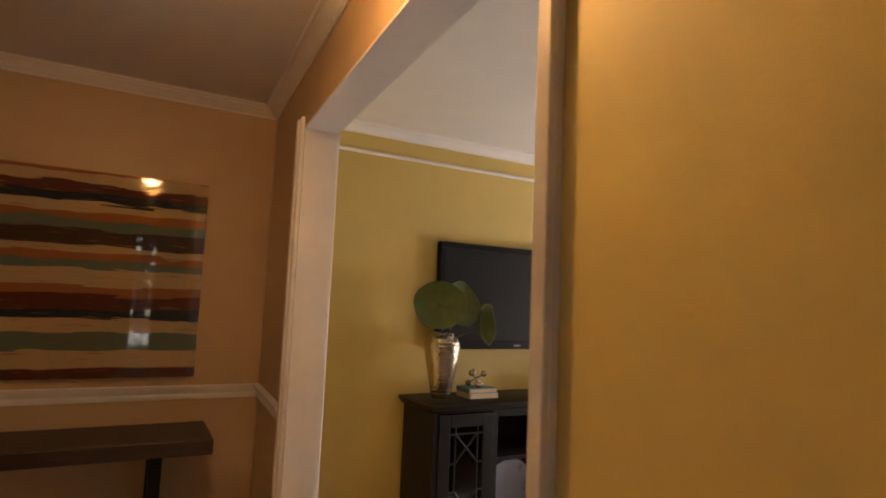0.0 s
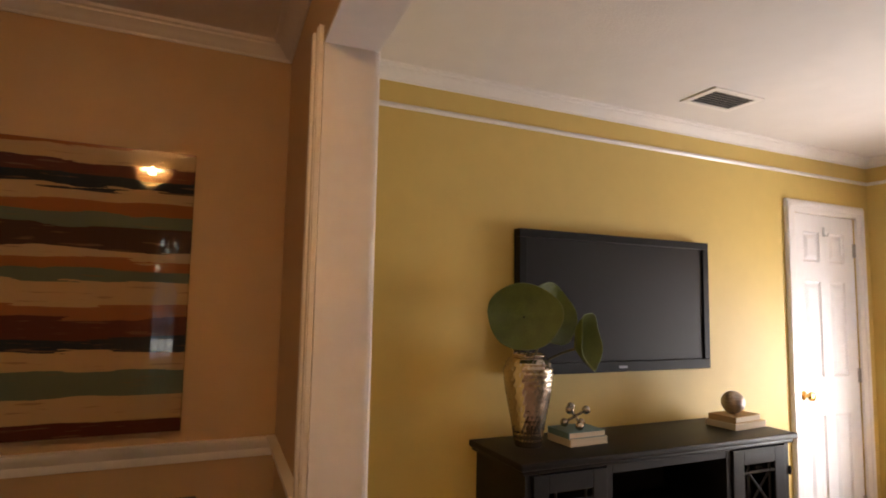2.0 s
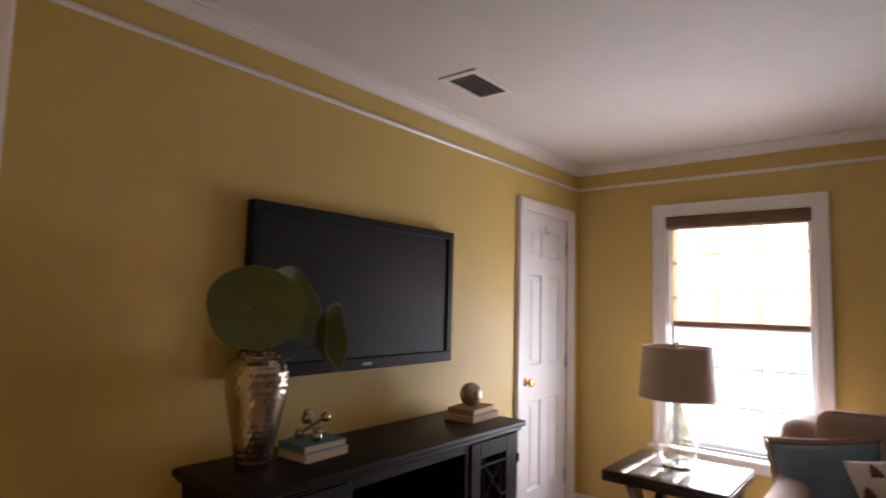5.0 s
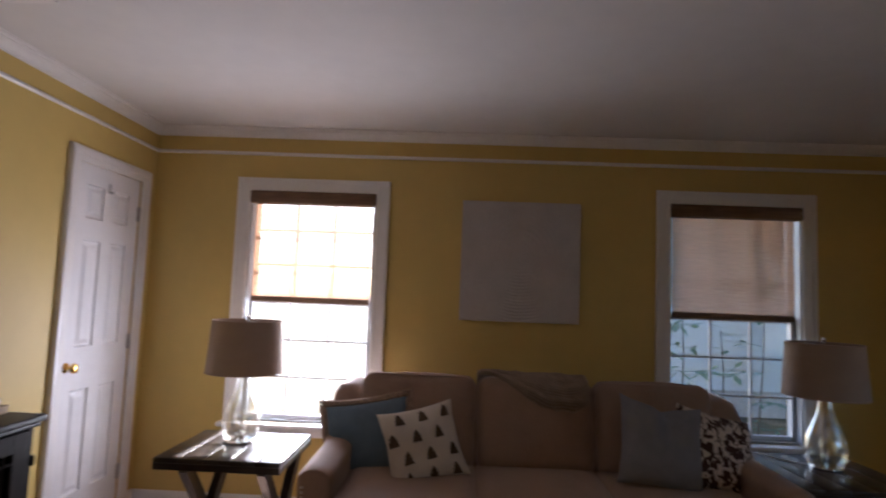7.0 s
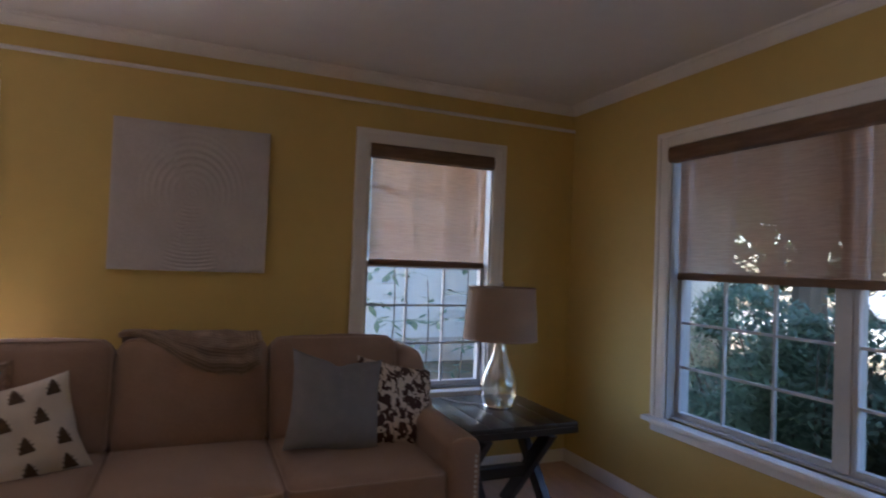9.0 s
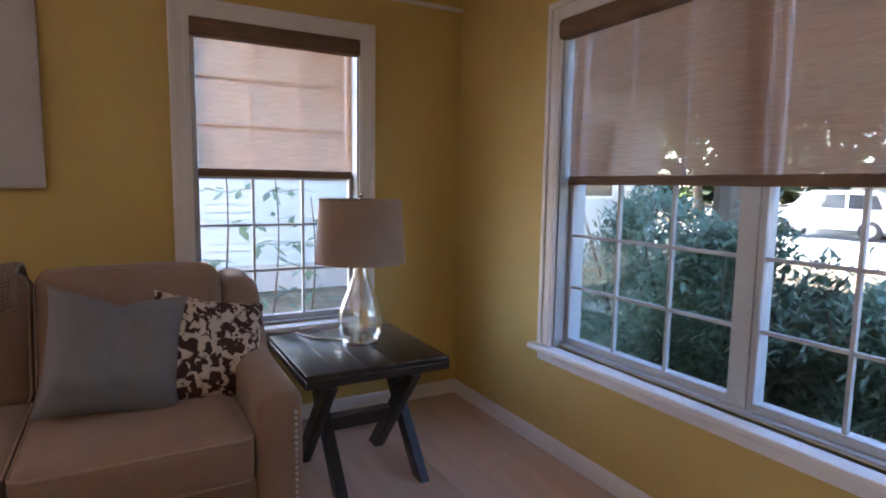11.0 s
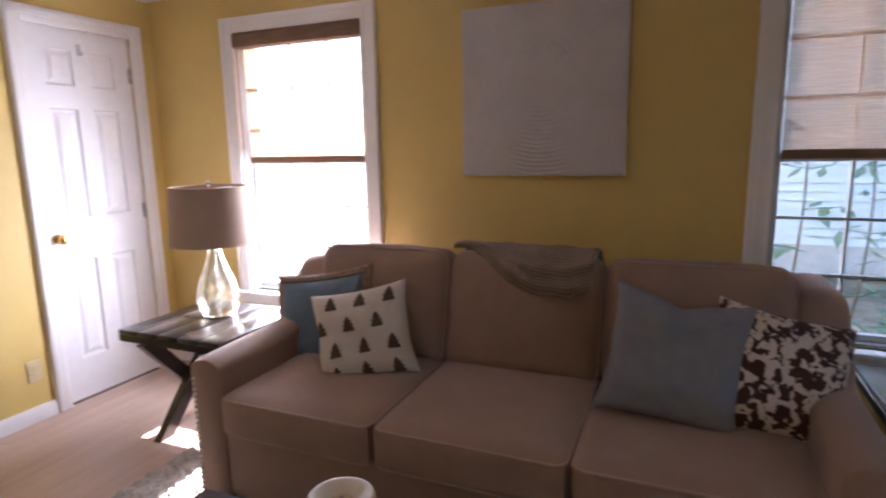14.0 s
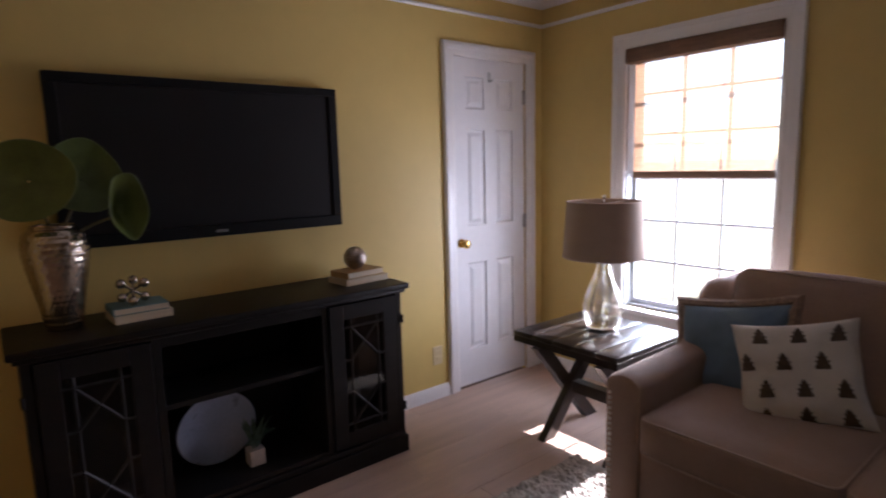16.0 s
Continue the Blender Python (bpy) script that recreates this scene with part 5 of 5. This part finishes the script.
def rug_fn(u, v):
    p = Vector((RX0 + (RX1 - RX0) * u, RY0 + (RY1 - RY0) * v, 0))
    e = min(u * (RX1 - RX0), (1 - u) * (RX1 - RX0), v * (RY1 - RY0), (1 - v) * (RY1 - RY0))
    z = 0.022 + 0.013 * noise.noise(p * 55) + 0.010 * noise.noise(p * 23 + Vector((5, 0, 0)))
    if e < 0.012:
        z = 0.003
        p += Vector((noise.noise(p * 40), noise.noise(p * 40 + Vector((9, 9, 0))), 0)) * 0.018
    return (p.x + 0.006 * noise.noise(p * 60 + Vector((0, 3, 0))), p.y + 0.006 * noise.noise(p * 60 + Vector((0, 0, 7))), max(0.003, z))


grid(bm, 150, 250, rug_fn)
rug = mesh_object("rug", bm, M["rug"], None, smooth=False)
tagged(rug, "grey-ivory shaggy rug on the floor before the sofa", "rug")

ct = thing("coffee_table", pose(3.24, 1.49, 0.0), "dark wood coffee table in front of the sofa", "table")
cw_, cl_, chh = 0.57, 1.12, 0.455
for k in range(4):
    w = cw_ / 4
    part("plank", one_box(k * w + 0.001, 0, chh - 0.035, (k + 1) * w - 0.001, cl_, chh, bevel=0.004), M["darkwood"], ct, smooth=True)
bm = boxes((0.03, 0.03, chh - 0.10, cw_ - 0.03, 0.055, chh - 0.035), (0.03, cl_ - 0.055, chh - 0.10, cw_ - 0.03, cl_ - 0.03, chh - 0.035), (0.03, 0.055, chh - 0.10, 0.055, cl_ - 0.055, chh - 0.035), (cw_ - 0.055, 0.055, chh - 0.10, cw_ - 0.03, cl_ - 0.055, chh - 0.035))
part("apron", bm, M["darkwood"], ct)
for x in (0.03, cw_ - 0.09):
    for y in (0.03, cl_ - 0.09):
        part("leg", one_box(x, y, 0.03, x + 0.06, y + 0.06, chh - 0.035, bevel=0.004), M["darkwood"], ct)
cn = thing("candle", pose(3.545, 1.980, chh), "tall thick ivory pillar candle on the coffee table", "candle")
CZ = 0.292
part("wax", lathe(bmesh.new(), [(0.060, 0), (0.064, 0.004), (0.0645, CZ - 0.012), (0.061, CZ - 0.002), (0.055, CZ), (0.046, CZ - 0.003), (0.030, CZ - 0.010), (0.024, CZ - 0.016), (0.001, CZ - 0.017)], 48), M["candle"], cn, smooth=True)
part("wick_well", lathe(bmesh.new(), [(0.023, CZ - 0.0155), (0.018, CZ - 0.014), (0.001, CZ - 0.014)], 24), M["wax"], cn, smooth=True)
part("wick", tube(bmesh.new(), [(0, 0, CZ - 0.016), (0.001, 0, CZ - 0.003)], 0.0015, 6), M["iron"], cn)

# ---- dining side ----
pt = thing("painting", pose(0.505, YD, 1.000), "large glossy resin painting of horizontal brown, teal and cream bands", "painting")
bm = one_box(-0.80, -0.040, 0, 0.80, -0.006, 0.945, bevel=0.003)
part("panel", bm, M["painting"], pt)
part("hanging_cleat", boxes((-0.5, -0.006, 0.7, 0.5, 0.0, 0.75)), M["iron"], pt)
sb = thing("side_table", pose(0.0, 0.0, 0.0), "dark walnut console table with black iron legs", "table")
tx0, tx1, ty0, ty1, tz = -0.35, 1.365, 3.97, 4.36, 0.79
part("top", one_box(tx0, ty0, tz - 0.065, tx1, ty1, tz, bevel=0.005), M["walnut"], sb)
for x in (tx0 + 0.16, tx1 - 0.24):
    bm = boxes((x, ty0 + 0.06, 0, x + 0.05, ty0 + 0.10, tz - 0.065), (x, ty1 - 0.10, 0, x + 0.05, ty1 - 0.06, tz - 0.065), (x, ty0 + 0.10, 0.0, x + 0.05, ty1 - 0.10, 0.04), bevel=0.002)
    part("leg_frame", bm, M["iron"], sb)

# crystal ceiling light over the hall
CX, CY = 1.07, 2.42
cl = thing("ceiling_light", pose(CX, CY, 2.41), "crystal bead ceiling light with warm bulbs, lit", "ceiling light")
part("canopy", lathe(bmesh.new(), [(0.06, 0), (0.065, -0.015), (0.02, -0.03), (0.012, -0.10)], 32), M["brass"], cl, smooth=True)
for zz, rr, nb in ((-0.07, 0.125, 34), (-0.092, 0.125, 34), (-0.114, 0.122, 33), (-0.136, 0.114, 30), (-0.158, 0.098, 26), (-0.180, 0.076, 20), (-0.200, 0.050, 13), (-0.218, 0.024, 7)):
    bm = bmesh.new()
    for k in range(nb):
        a = 2 * math.pi * (k + 0.5 * (round(zz * 100) % 2)) / nb
        ball(bm, (rr * math.cos(a), rr * math.sin(a), zz - 0.04), 0.0095, 8, 6)
    part("bead_ring", bm, M["crystal"], cl, "ring of crystal beads", smooth=True)
part("pendant", lathe(bmesh.new(), [(0.002, -0.345), (0.016, -0.312), (0.009, -0.28), (0.003, -0.255)], 10), M["crystal"], cl)
for k in range(3):
    a = 2.094 * k + 0.5
    part("bulb", ball(bmesh.new(), (0.055 * math.cos(a), 0.055 * math.sin(a), -0.15), 0.018, 12, 8), M["bulb"], cl, "glowing warm bulb", smooth=True)
lamp = new("hall_lamp", bpy.data.lights.new("hall_lamp", "POINT"))
lamp.data.energy, lamp.data.color, lamp.data.shadow_soft_size = LAMP_W, (1.0, 0.56, 0.22), 0.03
lamp.location = (CX, CY, 2.26)

# ---- outdoors ----
GZ = -0.38
bm = bmesh.new()
grid(bm, 40, 40, lambda u, v: (-400 + 800 * u, -400 + 800 * v, GZ - 0.02))
structure("ground", bm, M["ground"], "ground of grass and leaf litter round the house", "ground")
structure("road", boxes((-80, -23, GZ - 0.05, 80, -12.0, GZ + 0.01)), M["road"], "pale sunlit concrete street", "road")
structure("driveway", boxes((-3.5, -12.0, GZ - 0.05, 0.2, -5.0, GZ + 0.012)), M["concrete"], "pale concrete driveway", "driveway")


def make_house(name, m, lx, ly, h, rise, wall_mat, label, windows, lap=None):
    """A house block; x and y sides, gable along y."""
    hs = thing(name, m, label, "house")
    part("foundation", one_box(0.02, 0.02, 0, lx - 0.02, ly - 0.02, 0.42), M["concrete"], hs, "white-grey foundation")
    if lap:
        bm = bmesh.new()
        k = 0
        while 0.42 + k * lap < h:
            z0 = 0.42 + k * lap
            z1 = min(h, z0 + lap)
            vs = [bm.verts.new(p) for p in ((0, 0, z0), (lx, 0, z0), (lx, ly, z0), (0, ly, z0))]
            ws = [bm.verts.new(p) for p in ((0.05, 0.05, z1), (lx - 0.05, 0.05, z1), (lx - 0.05, ly - 0.05, z1), (0.05, ly - 0.05, z1))]
            for i in range(4):
                bm.faces.new((vs[i], vs[(i + 1) % 4], ws[(i + 1) % 4], ws[i]))
            bm.faces.new(vs[::-1])
            k += 1
        part("wall", bm, wall_mat, hs)
    else:
        part("wall", one_box(0, 0, 0.42, lx, ly, h), wall_mat, hs)
    o = 0.45
    bm = bmesh.new()
    top = [((-o, -o, h), (-o, ly + o, h)), ((lx / 2, -o, h + rise), (lx / 2, ly + o, h + rise)), ((lx + o, -o, h), (lx + o, ly + o, h))]
    v = [[bm.verts.new(p) for p in row] for row in top]
    w = [[bm.verts.new((p[0], p[1], p[2] + 0.15)) for p in row] for row in top]
    for i in range(2):
        bm.faces.new((v[i][0], v[i][1], v[i + 1][1], v[i + 1][0]))
        bm.faces.new((w[i][0], w[i + 1][0], w[i + 1][1], w[i][1]))
    for e in (0, 1):
        bm.faces.new((v[0][e], v[1][e], v[2][e], w[2][e], w[1][e], w[0][e]))
    bm.faces.new((v[0][0], w[0][0], w[0][1], v[0][1]))
    bm.faces.new((v[2][0], v[2][1], w[2][1], w[2][0]))
    bm.faces.new((v[0][0], v[1][0], v[2][0]))
    bm.faces.new((v[0][1], v[2][1], v[1][1]))
    part("roof", bm, M["roof"], hs, "grey shingle roof")
    for side, a, z, ww, hh in windows:
        bm = bmesh.new()
        if side == "x0":
            fr, gl = (-0.04, a - ww / 2 - 0.06, z - 0.06, 0.03, a + ww / 2 + 0.06, z + hh + 0.06), (-0.05, a - ww / 2, z, 0.0, a + ww / 2, z + hh)
        else:
            fr, gl = (a - ww / 2 - 0.06, ly - 0.03, z - 0.06, a + ww / 2 + 0.06, ly + 0.04, z + hh + 0.06), (a - ww / 2, ly, z, a + ww / 2, ly + 0.05, z + hh)
        wf = part("window", one_box(*fr), M["trim"], hs)
        part("pane", one_box(*gl), M["darkglass"], wf)
    return hs


# unseen upper height is added to keep sun off window 2 and the hedge
make_house("neighbour_house", pose(11.3, -9.0, GZ), 8.5, 10.3, 8.3, 2.2, M["siding"], "pale blue lap-sided neighbouring house, made tall to block the sun", [("x0", 4.6, 1.5, 1.0, 1.4), ("x0", 2.0, 1.5, 1.0, 1.4)], lap=0.115)
make_house("street_house", pose(-14, -43, GZ), 15, 8, 2.9, 1.7, M["brickhouse"], "low pale house with a dark roof across the street", [("y1", 4, 1.0, 1.8, 1.2), ("y1", 9, 1.0, 1.8, 1.2), ("y1", 12.5, 1.0, 1.2, 1.2)])
make_house("street_house", pose(7, -45, GZ), 14, 8, 2.9, 1.7, M["brickhouse"], "low pale house with a dark roof among trees", [("y1", 4, 1.0, 1.8, 1.2), ("y1", 9, 1.0, 1.8, 1.2)])


def leaves(bm, points, length, width, droop=0.2, rng=random):
    """Small folded leaf blades at the points."""
    for p in points:
        a, b = rng.uniform(0, 6.283), rng.uniform(-0.6, 0.9)
        d = Vector((math.cos(a) * math.cos(b), math.sin(a) * math.cos(b), math.sin(b) - droop)).normalized()
        s = d.cross(Vector((0, 0, 1)))
        s = s.normalized() if s.length > 1e-3 else Vector((1, 0, 0))
        l = length * rng.uniform(0.6, 1.3)
        w = width * rng.uniform(0.7, 1.2)
        q = Vector(p)
        v = [bm.verts.new(q), bm.verts.new(q + d * l * 0.5 + s * w / 2), bm.verts.new(q + d * l), bm.verts.new(q + d * l * 0.5 - s * w / 2)]
        bm.faces.new((v[0], v[1], v[2]))
        bm.faces.new((v[0], v[2], v[3]))


def make_bush(x, y, rx, ry, h, material, label, n, length, width, seed, name="shrub"):
    rng = random.Random(seed)
    b = thing(name, pose(x, y, GZ), label, "shrub", "shrubs outside the south window")
    bm = bmesh.new()
    pts = []
    for _ in range(n):
        a, t = rng.uniform(0, 6.283), rng.random() ** 0.4
        z = rng.uniform(0.02, 1.0)
        r = math.sqrt(max(0.02, 1 - (z * 0.92) ** 2.5)) * (0.75 + 0.25 * noise.noise(Vector((math.cos(a) * 2, math.sin(a) * 2, z * 3 + seed))) * 1.6)
        pts.append((rx * r * t * math.cos(a), ry * r * t * math.sin(a), h * z * (0.9 + 0.25 * noise.noise(Vector((math.cos(a), math.sin(a), seed))))))
    leaves(bm, pts, length, width, 0.15, rng)
    tagged(part("foliage", bm, material, b), kind="stuff")
    bm = bmesh.new()
    for k in range(7):
        a = rng.uniform(0, 6.283)
        tube(bm, [(0.05 * math.cos(a), 0.05 * math.sin(a), 0), (rx * 0.35 * math.cos(a), ry * 0.35 * math.sin(a), h * 0.45), (rx * 0.6 * math.cos(a), ry * 0.6 * math.sin(a), h * 0.85)], lambda t: 0.012 - 0.009 * t, 5)
    part("stems", bm, M["bark"], b)
    return b


make_bush(4.45, -1.50, 0.80, 0.62, 1.62, M["hedge"], "tall fern-green shrub close to the window", 13000, 0.095, 0.026, 1)
make_bush(3.70, -1.60, 0.85, 0.65, 1.36, M["hedge"], "fern-green shrub close to the window", 13000, 0.095, 0.025, 2)
make_bush(2.95, -1.60, 0.80, 0.60, 1.22, M["hedge_light"], "light green strappy shrub under the window", 9000, 0.20, 0.018, 3)
make_bush(2.20, -1.75, 0.75, 0.60, 1.15, M["hedge_light"], "light green strappy shrub under the window", 9000, 0.20, 0.018, 4)
make_bush(5.45, -2.10, 0.95, 0.85, 1.75, M["hedge"], "dense dark green shrub at the corner", 12000, 0.10, 0.028, 5)
make_bush(1.30, -1.75, 0.75, 0.60, 1.10, M["hedge_light"], "light green shrub under the narrow window", 2500, 0.2, 0.026, 9)
make_bush(2.10, -4.30, 0.90, 0.80, 1.10, M["red_leaf"], "dark red-leaved shrub beyond the hedge", 4000, 0.10, 0.045, 6)
make_bush(3.30, -3.60, 0.95, 0.75, 0.85, M["hedge_light"], "low green shrub beyond the hedge", 4000, 0.14, 0.034, 7)
make_bush(4.60, -4.20, 1.00, 0.85, 0.95, M["hedge"], "green shrub beyond the hedge", 4500, 0.14, 0.038, 8)
# slender leafy saplings outside the second window
rng = random.Random(21)
for x, y, h in ((7.05, 0.75, 2.1), (7.35, 0.30, 1.8), (6.95, 0.10, 1.55), (7.6, -0.6, 2.2), (7.1, 1.25, 1.3)):
    sp = thing("sapling", pose(x, y, GZ), "slender sapling with broad leaves outside the window", "plant", "saplings outside the window")
    pts = [(0.05 * math.sin(3 * k / 8), 0.06 * math.sin(2 + 4 * k / 8), h * k / 8) for k in range(9)]
    part("stem", tube(bmesh.new(), pts, lambda t: 0.011 - 0.007 * t, 6), M["bark"], sp)
    for k in range(16):
        t = rng.uniform(0.30, 1.0)
        i = min(7, int(t * 8))
        bm = bmesh.new()
        a = rng.uniform(0, 6.283)
        p = Vector(pts[i])
        tip = p + Vector((math.cos(a), math.sin(a), 0.15)) * rng.uniform(0.08, 0.26)
        tube(bm, [p, tip], 0.003, 4)
        leaves(bm, [tip, tip, p + (tip - p) * 0.7], 0.15, 0.065, 0.35, rng)
        part("leaf_spray", bm, M["hedge"], sp)
part("flower", ball(bmesh.new(), (0.08, -0.10, 1.35), 0.03, 8, 6), M["petal"], sp, "coral flower head")


def make_tree(x, y, h, spread, seed, n=9000, leaf=0.32):
    rng = random.Random(seed)
    t = thing("tree", pose(x, y, GZ), "broad oak tree with grey bark and an open crown", "tree", "street trees")
    bm = bmesh.new()
    fork = h * 0.28
    tube(bm, [(0, 0, 0), (0.05, 0.03, fork * 0.5), (0.0, 0.08, fork)], lambda s: 0.34 - 0.12 * s, 10)
    ends = []
    for k in range(9):
        a = 6.283 * k / 9 + rng.uniform(-0.3, 0.3)
        r, z = spread * rng.uniform(0.55, 1.0), h * rng.uniform(0.55, 0.95)
        m1 = Vector((r * 0.4 * math.cos(a), r * 0.4 * math.sin(a), fork + (z - fork) * 0.5))
        e = Vector((r * math.cos(a), r * math.sin(a), z))
        tube(bm, [(0, 0.08, fork), m1, e], lambda s: 0.17 - 0.14 * s, 7)
        ends += [e, m1 * 0.4 + e * 0.6]
        for _ in range(3):
            e2 = m1 + Vector((rng.uniform(-1, 1), rng.uniform(-1, 1), rng.uniform(0.1, 0.9))) * spread * 0.35
            tube(bm, [m1, e2], lambda s: 0.06 - 0.045 * s, 5)
            ends.append(e2)
    part("trunk", bm, M["bark"], t)
    bm = bmesh.new()
    pts = []
    for _ in range(n):
        c = rng.choice(ends)
        pts.append(c + Vector((rng.gauss(0, 1), rng.gauss(0, 1), rng.gauss(0, 0.7))) * spread * 0.17)
    leaves(bm, pts, leaf, leaf * 0.55, 0.2, rng)
    tagged(part("crown", bm, M["crown"], t), kind="stuff")


make_tree(5.5, -10.4, 8.5, 5.0, 1)
make_tree(-5.0, -10.4, 9.0, 5.2, 2)
make_tree(11.5, -25.0, 9.0, 5.5, 3)
make_tree(1.5, -33.0, 11.0, 7.0, 4, leaf=0.5)
make_tree(13.0, -34.0, 11.0, 7.5, 5, leaf=0.5)
make_tree(-12.0, -33.0, 11.0, 7.0, 6, leaf=0.5)
make_tree(16.5, -26.5, 10.0, 5.0, 8, n=11000, leaf=0.30)
# tree added here so its crown blocks sun from window 2 and the hedge
make_tree(9.7, -2.4, 8.0, 3.4, 7, n=9000, leaf=0.26)
make_tree(20.0, -24.5, 9.5, 5.5, 11, n=11000, leaf=0.40)
make_tree(27.0, -31.0, 11.0, 7.0, 12, n=11000, leaf=0.5)
make_tree(8.3, -7.2, 7.5, 3.4, 9, n=11000, leaf=0.24)
make_tree(9.5, -27.0, 9.0, 4.6, 10, n=11000, leaf=0.30)
far = thing("far_woods", pose(0, 0, GZ), "far belt of dark green woods behind the houses", "woods", kind="structure")
rng = random.Random(3)
bm = bmesh.new()
pts = []
for _ in range(9000):
    a = rng.uniform(1.1, 5.9)
    r = rng.uniform(62, 80)
    pts.append((r * math.cos(a), r * math.sin(a), rng.random() ** 1.3 * (9 + 3 * math.sin(9 * a))))
leaves(bm, pts, 3.4, 2.2, 0.1, rng)
tagged(part("foliage", bm, M["crown"], far), kind="stuff")


def make_car(m):
    c = thing("parked_car", m, "white sport utility car parked in the street", "car")
    prof = [(-2.25, 0.35), (-2.30, 0.75), (-2.20, 1.05), (-1.75, 1.62), (-1.5, 1.72), (0.35, 1.70), (0.62, 1.60), (1.15, 1.08), (2.05, 0.95), (2.25, 0.75), (2.28, 0.38)]
    bm = bmesh.new()
    ends = [[bm.verts.new((x, y, z)) for x, z in prof] for y in (-0.88, 0.88)]
    for i in range(len(prof)):
        j = (i + 1) % len(prof)
        bm.faces.new((ends[0][i], ends[0][j], ends[1][j], ends[1][i]))
    bm.faces.new(ends[0][::-1])
    bm.faces.new(ends[1])
    bmesh.ops.recalc_face_normals(bm, faces=bm.faces[:])
    bmesh.ops.bevel(bm, geom=bm.edges[:], offset=0.05, segments=2, affect="EDGES")
    part("body", bm, M["carpaint"], c, smooth=True)
    for y in (-0.885, 0.885):
        for q in ([(-1.75, 1.08), (-1.55, 1.55), (-0.75, 1.58), (-0.75, 1.08)], [(-0.65, 1.08), (-0.65, 1.58), (0.35, 1.56), (0.85, 1.10)]):
            bm = bmesh.new()
            v = [bm.verts.new((x, y - 0.004 * (1 if y > 0 else -1) * -1, z)) for x, z in q]
            w = [bm.verts.new((x, y * 0.98, z)) for x, z in q]
            bm.faces.new(v)
            bm.faces.new(w[::-1])
            for i in range(4):
                bm.faces.new((v[i], w[i], w[(i + 1) % 4], v[(i + 1) % 4]))
            part("side_window", bm, M["darkglass"], c)
    for x in (-1.42, 1.38):
        for y in (-0.80, 0.80):
            bm = lathe(bmesh.new(), [(0.22, -0.11), (0.34, -0.11), (0.35, -0.08), (0.35, 0.08), (0.34, 0.11), (0.22, 0.11)], 24, cap=True)
            bm.transform(pose(x, y, 0.35, 90, 0, 0))
            wh = part("wheel", bm, M["rubber"], c, smooth=True)
            bm = lathe(bmesh.new(), [(0.02, -0.115), (0.20, -0.113), (0.22, -0.09), (0.22, 0.09), (0.20, 0.113), (0.02, 0.115)], 20)
            bm.transform(pose(x, y, 0.35, 90, 0, 0))
            part("rim", bm, M["steel"], wh, smooth=True)
    for y in (-0.7, 0.7):
        part("tail_light", one_box(-2.30, y - 0.12, 0.85, -2.2, y + 0.12, 1.05, bevel=0.02), M["petal"], c)


make_car(pose(13.8, -21.0, GZ + 0.01, 0, 0, 8))

# ---- floor planks, last ----
fl = thing("floor", pose(0, 0, 0), "pale oak-look plank floor", "floor", kind="structure")
PW, PL = 0.19, 1.55
bm = one_box(0.0004, 0.0004, -0.012, PL - 0.0004, PW - 0.0004, 0.0, bevel=0.0007, seg=1)
plank = part("plank", bm, M["floor"], fl)
data = plank.data
first = True
random.seed(8)
y = YS
while y < YN - 0.01:
    x, share = 0.0, random.uniform(0.35, 1.0)
    while x < XE:
        if first:
            p, first = plank, False
        else:
            p = new("plank", data)
            p.parent = fl
        wd = min(PW, YN - y) / PW
        p.location = (x, y, 0)
        p.scale = (min(share, (XE - x) / PL), wd, 1)
        x += PL * share
        share = 1.0
    y += PW
bm = bmesh.new()
y = YS
while y < YN - 0.01:
    x = XW - random.uniform(0, 0.9)
    while x < -0.1:
        box(bm, max(XW, x) + 0.001, y + 0.001, -0.012, min(x + PL, 0.0) - 0.001, min(YN, y + PW) - 0.001, -0.0005)
        x += PL
    y += PW
part("plank_field", bm, M["floor"], fl)["kind"] = "stuff"
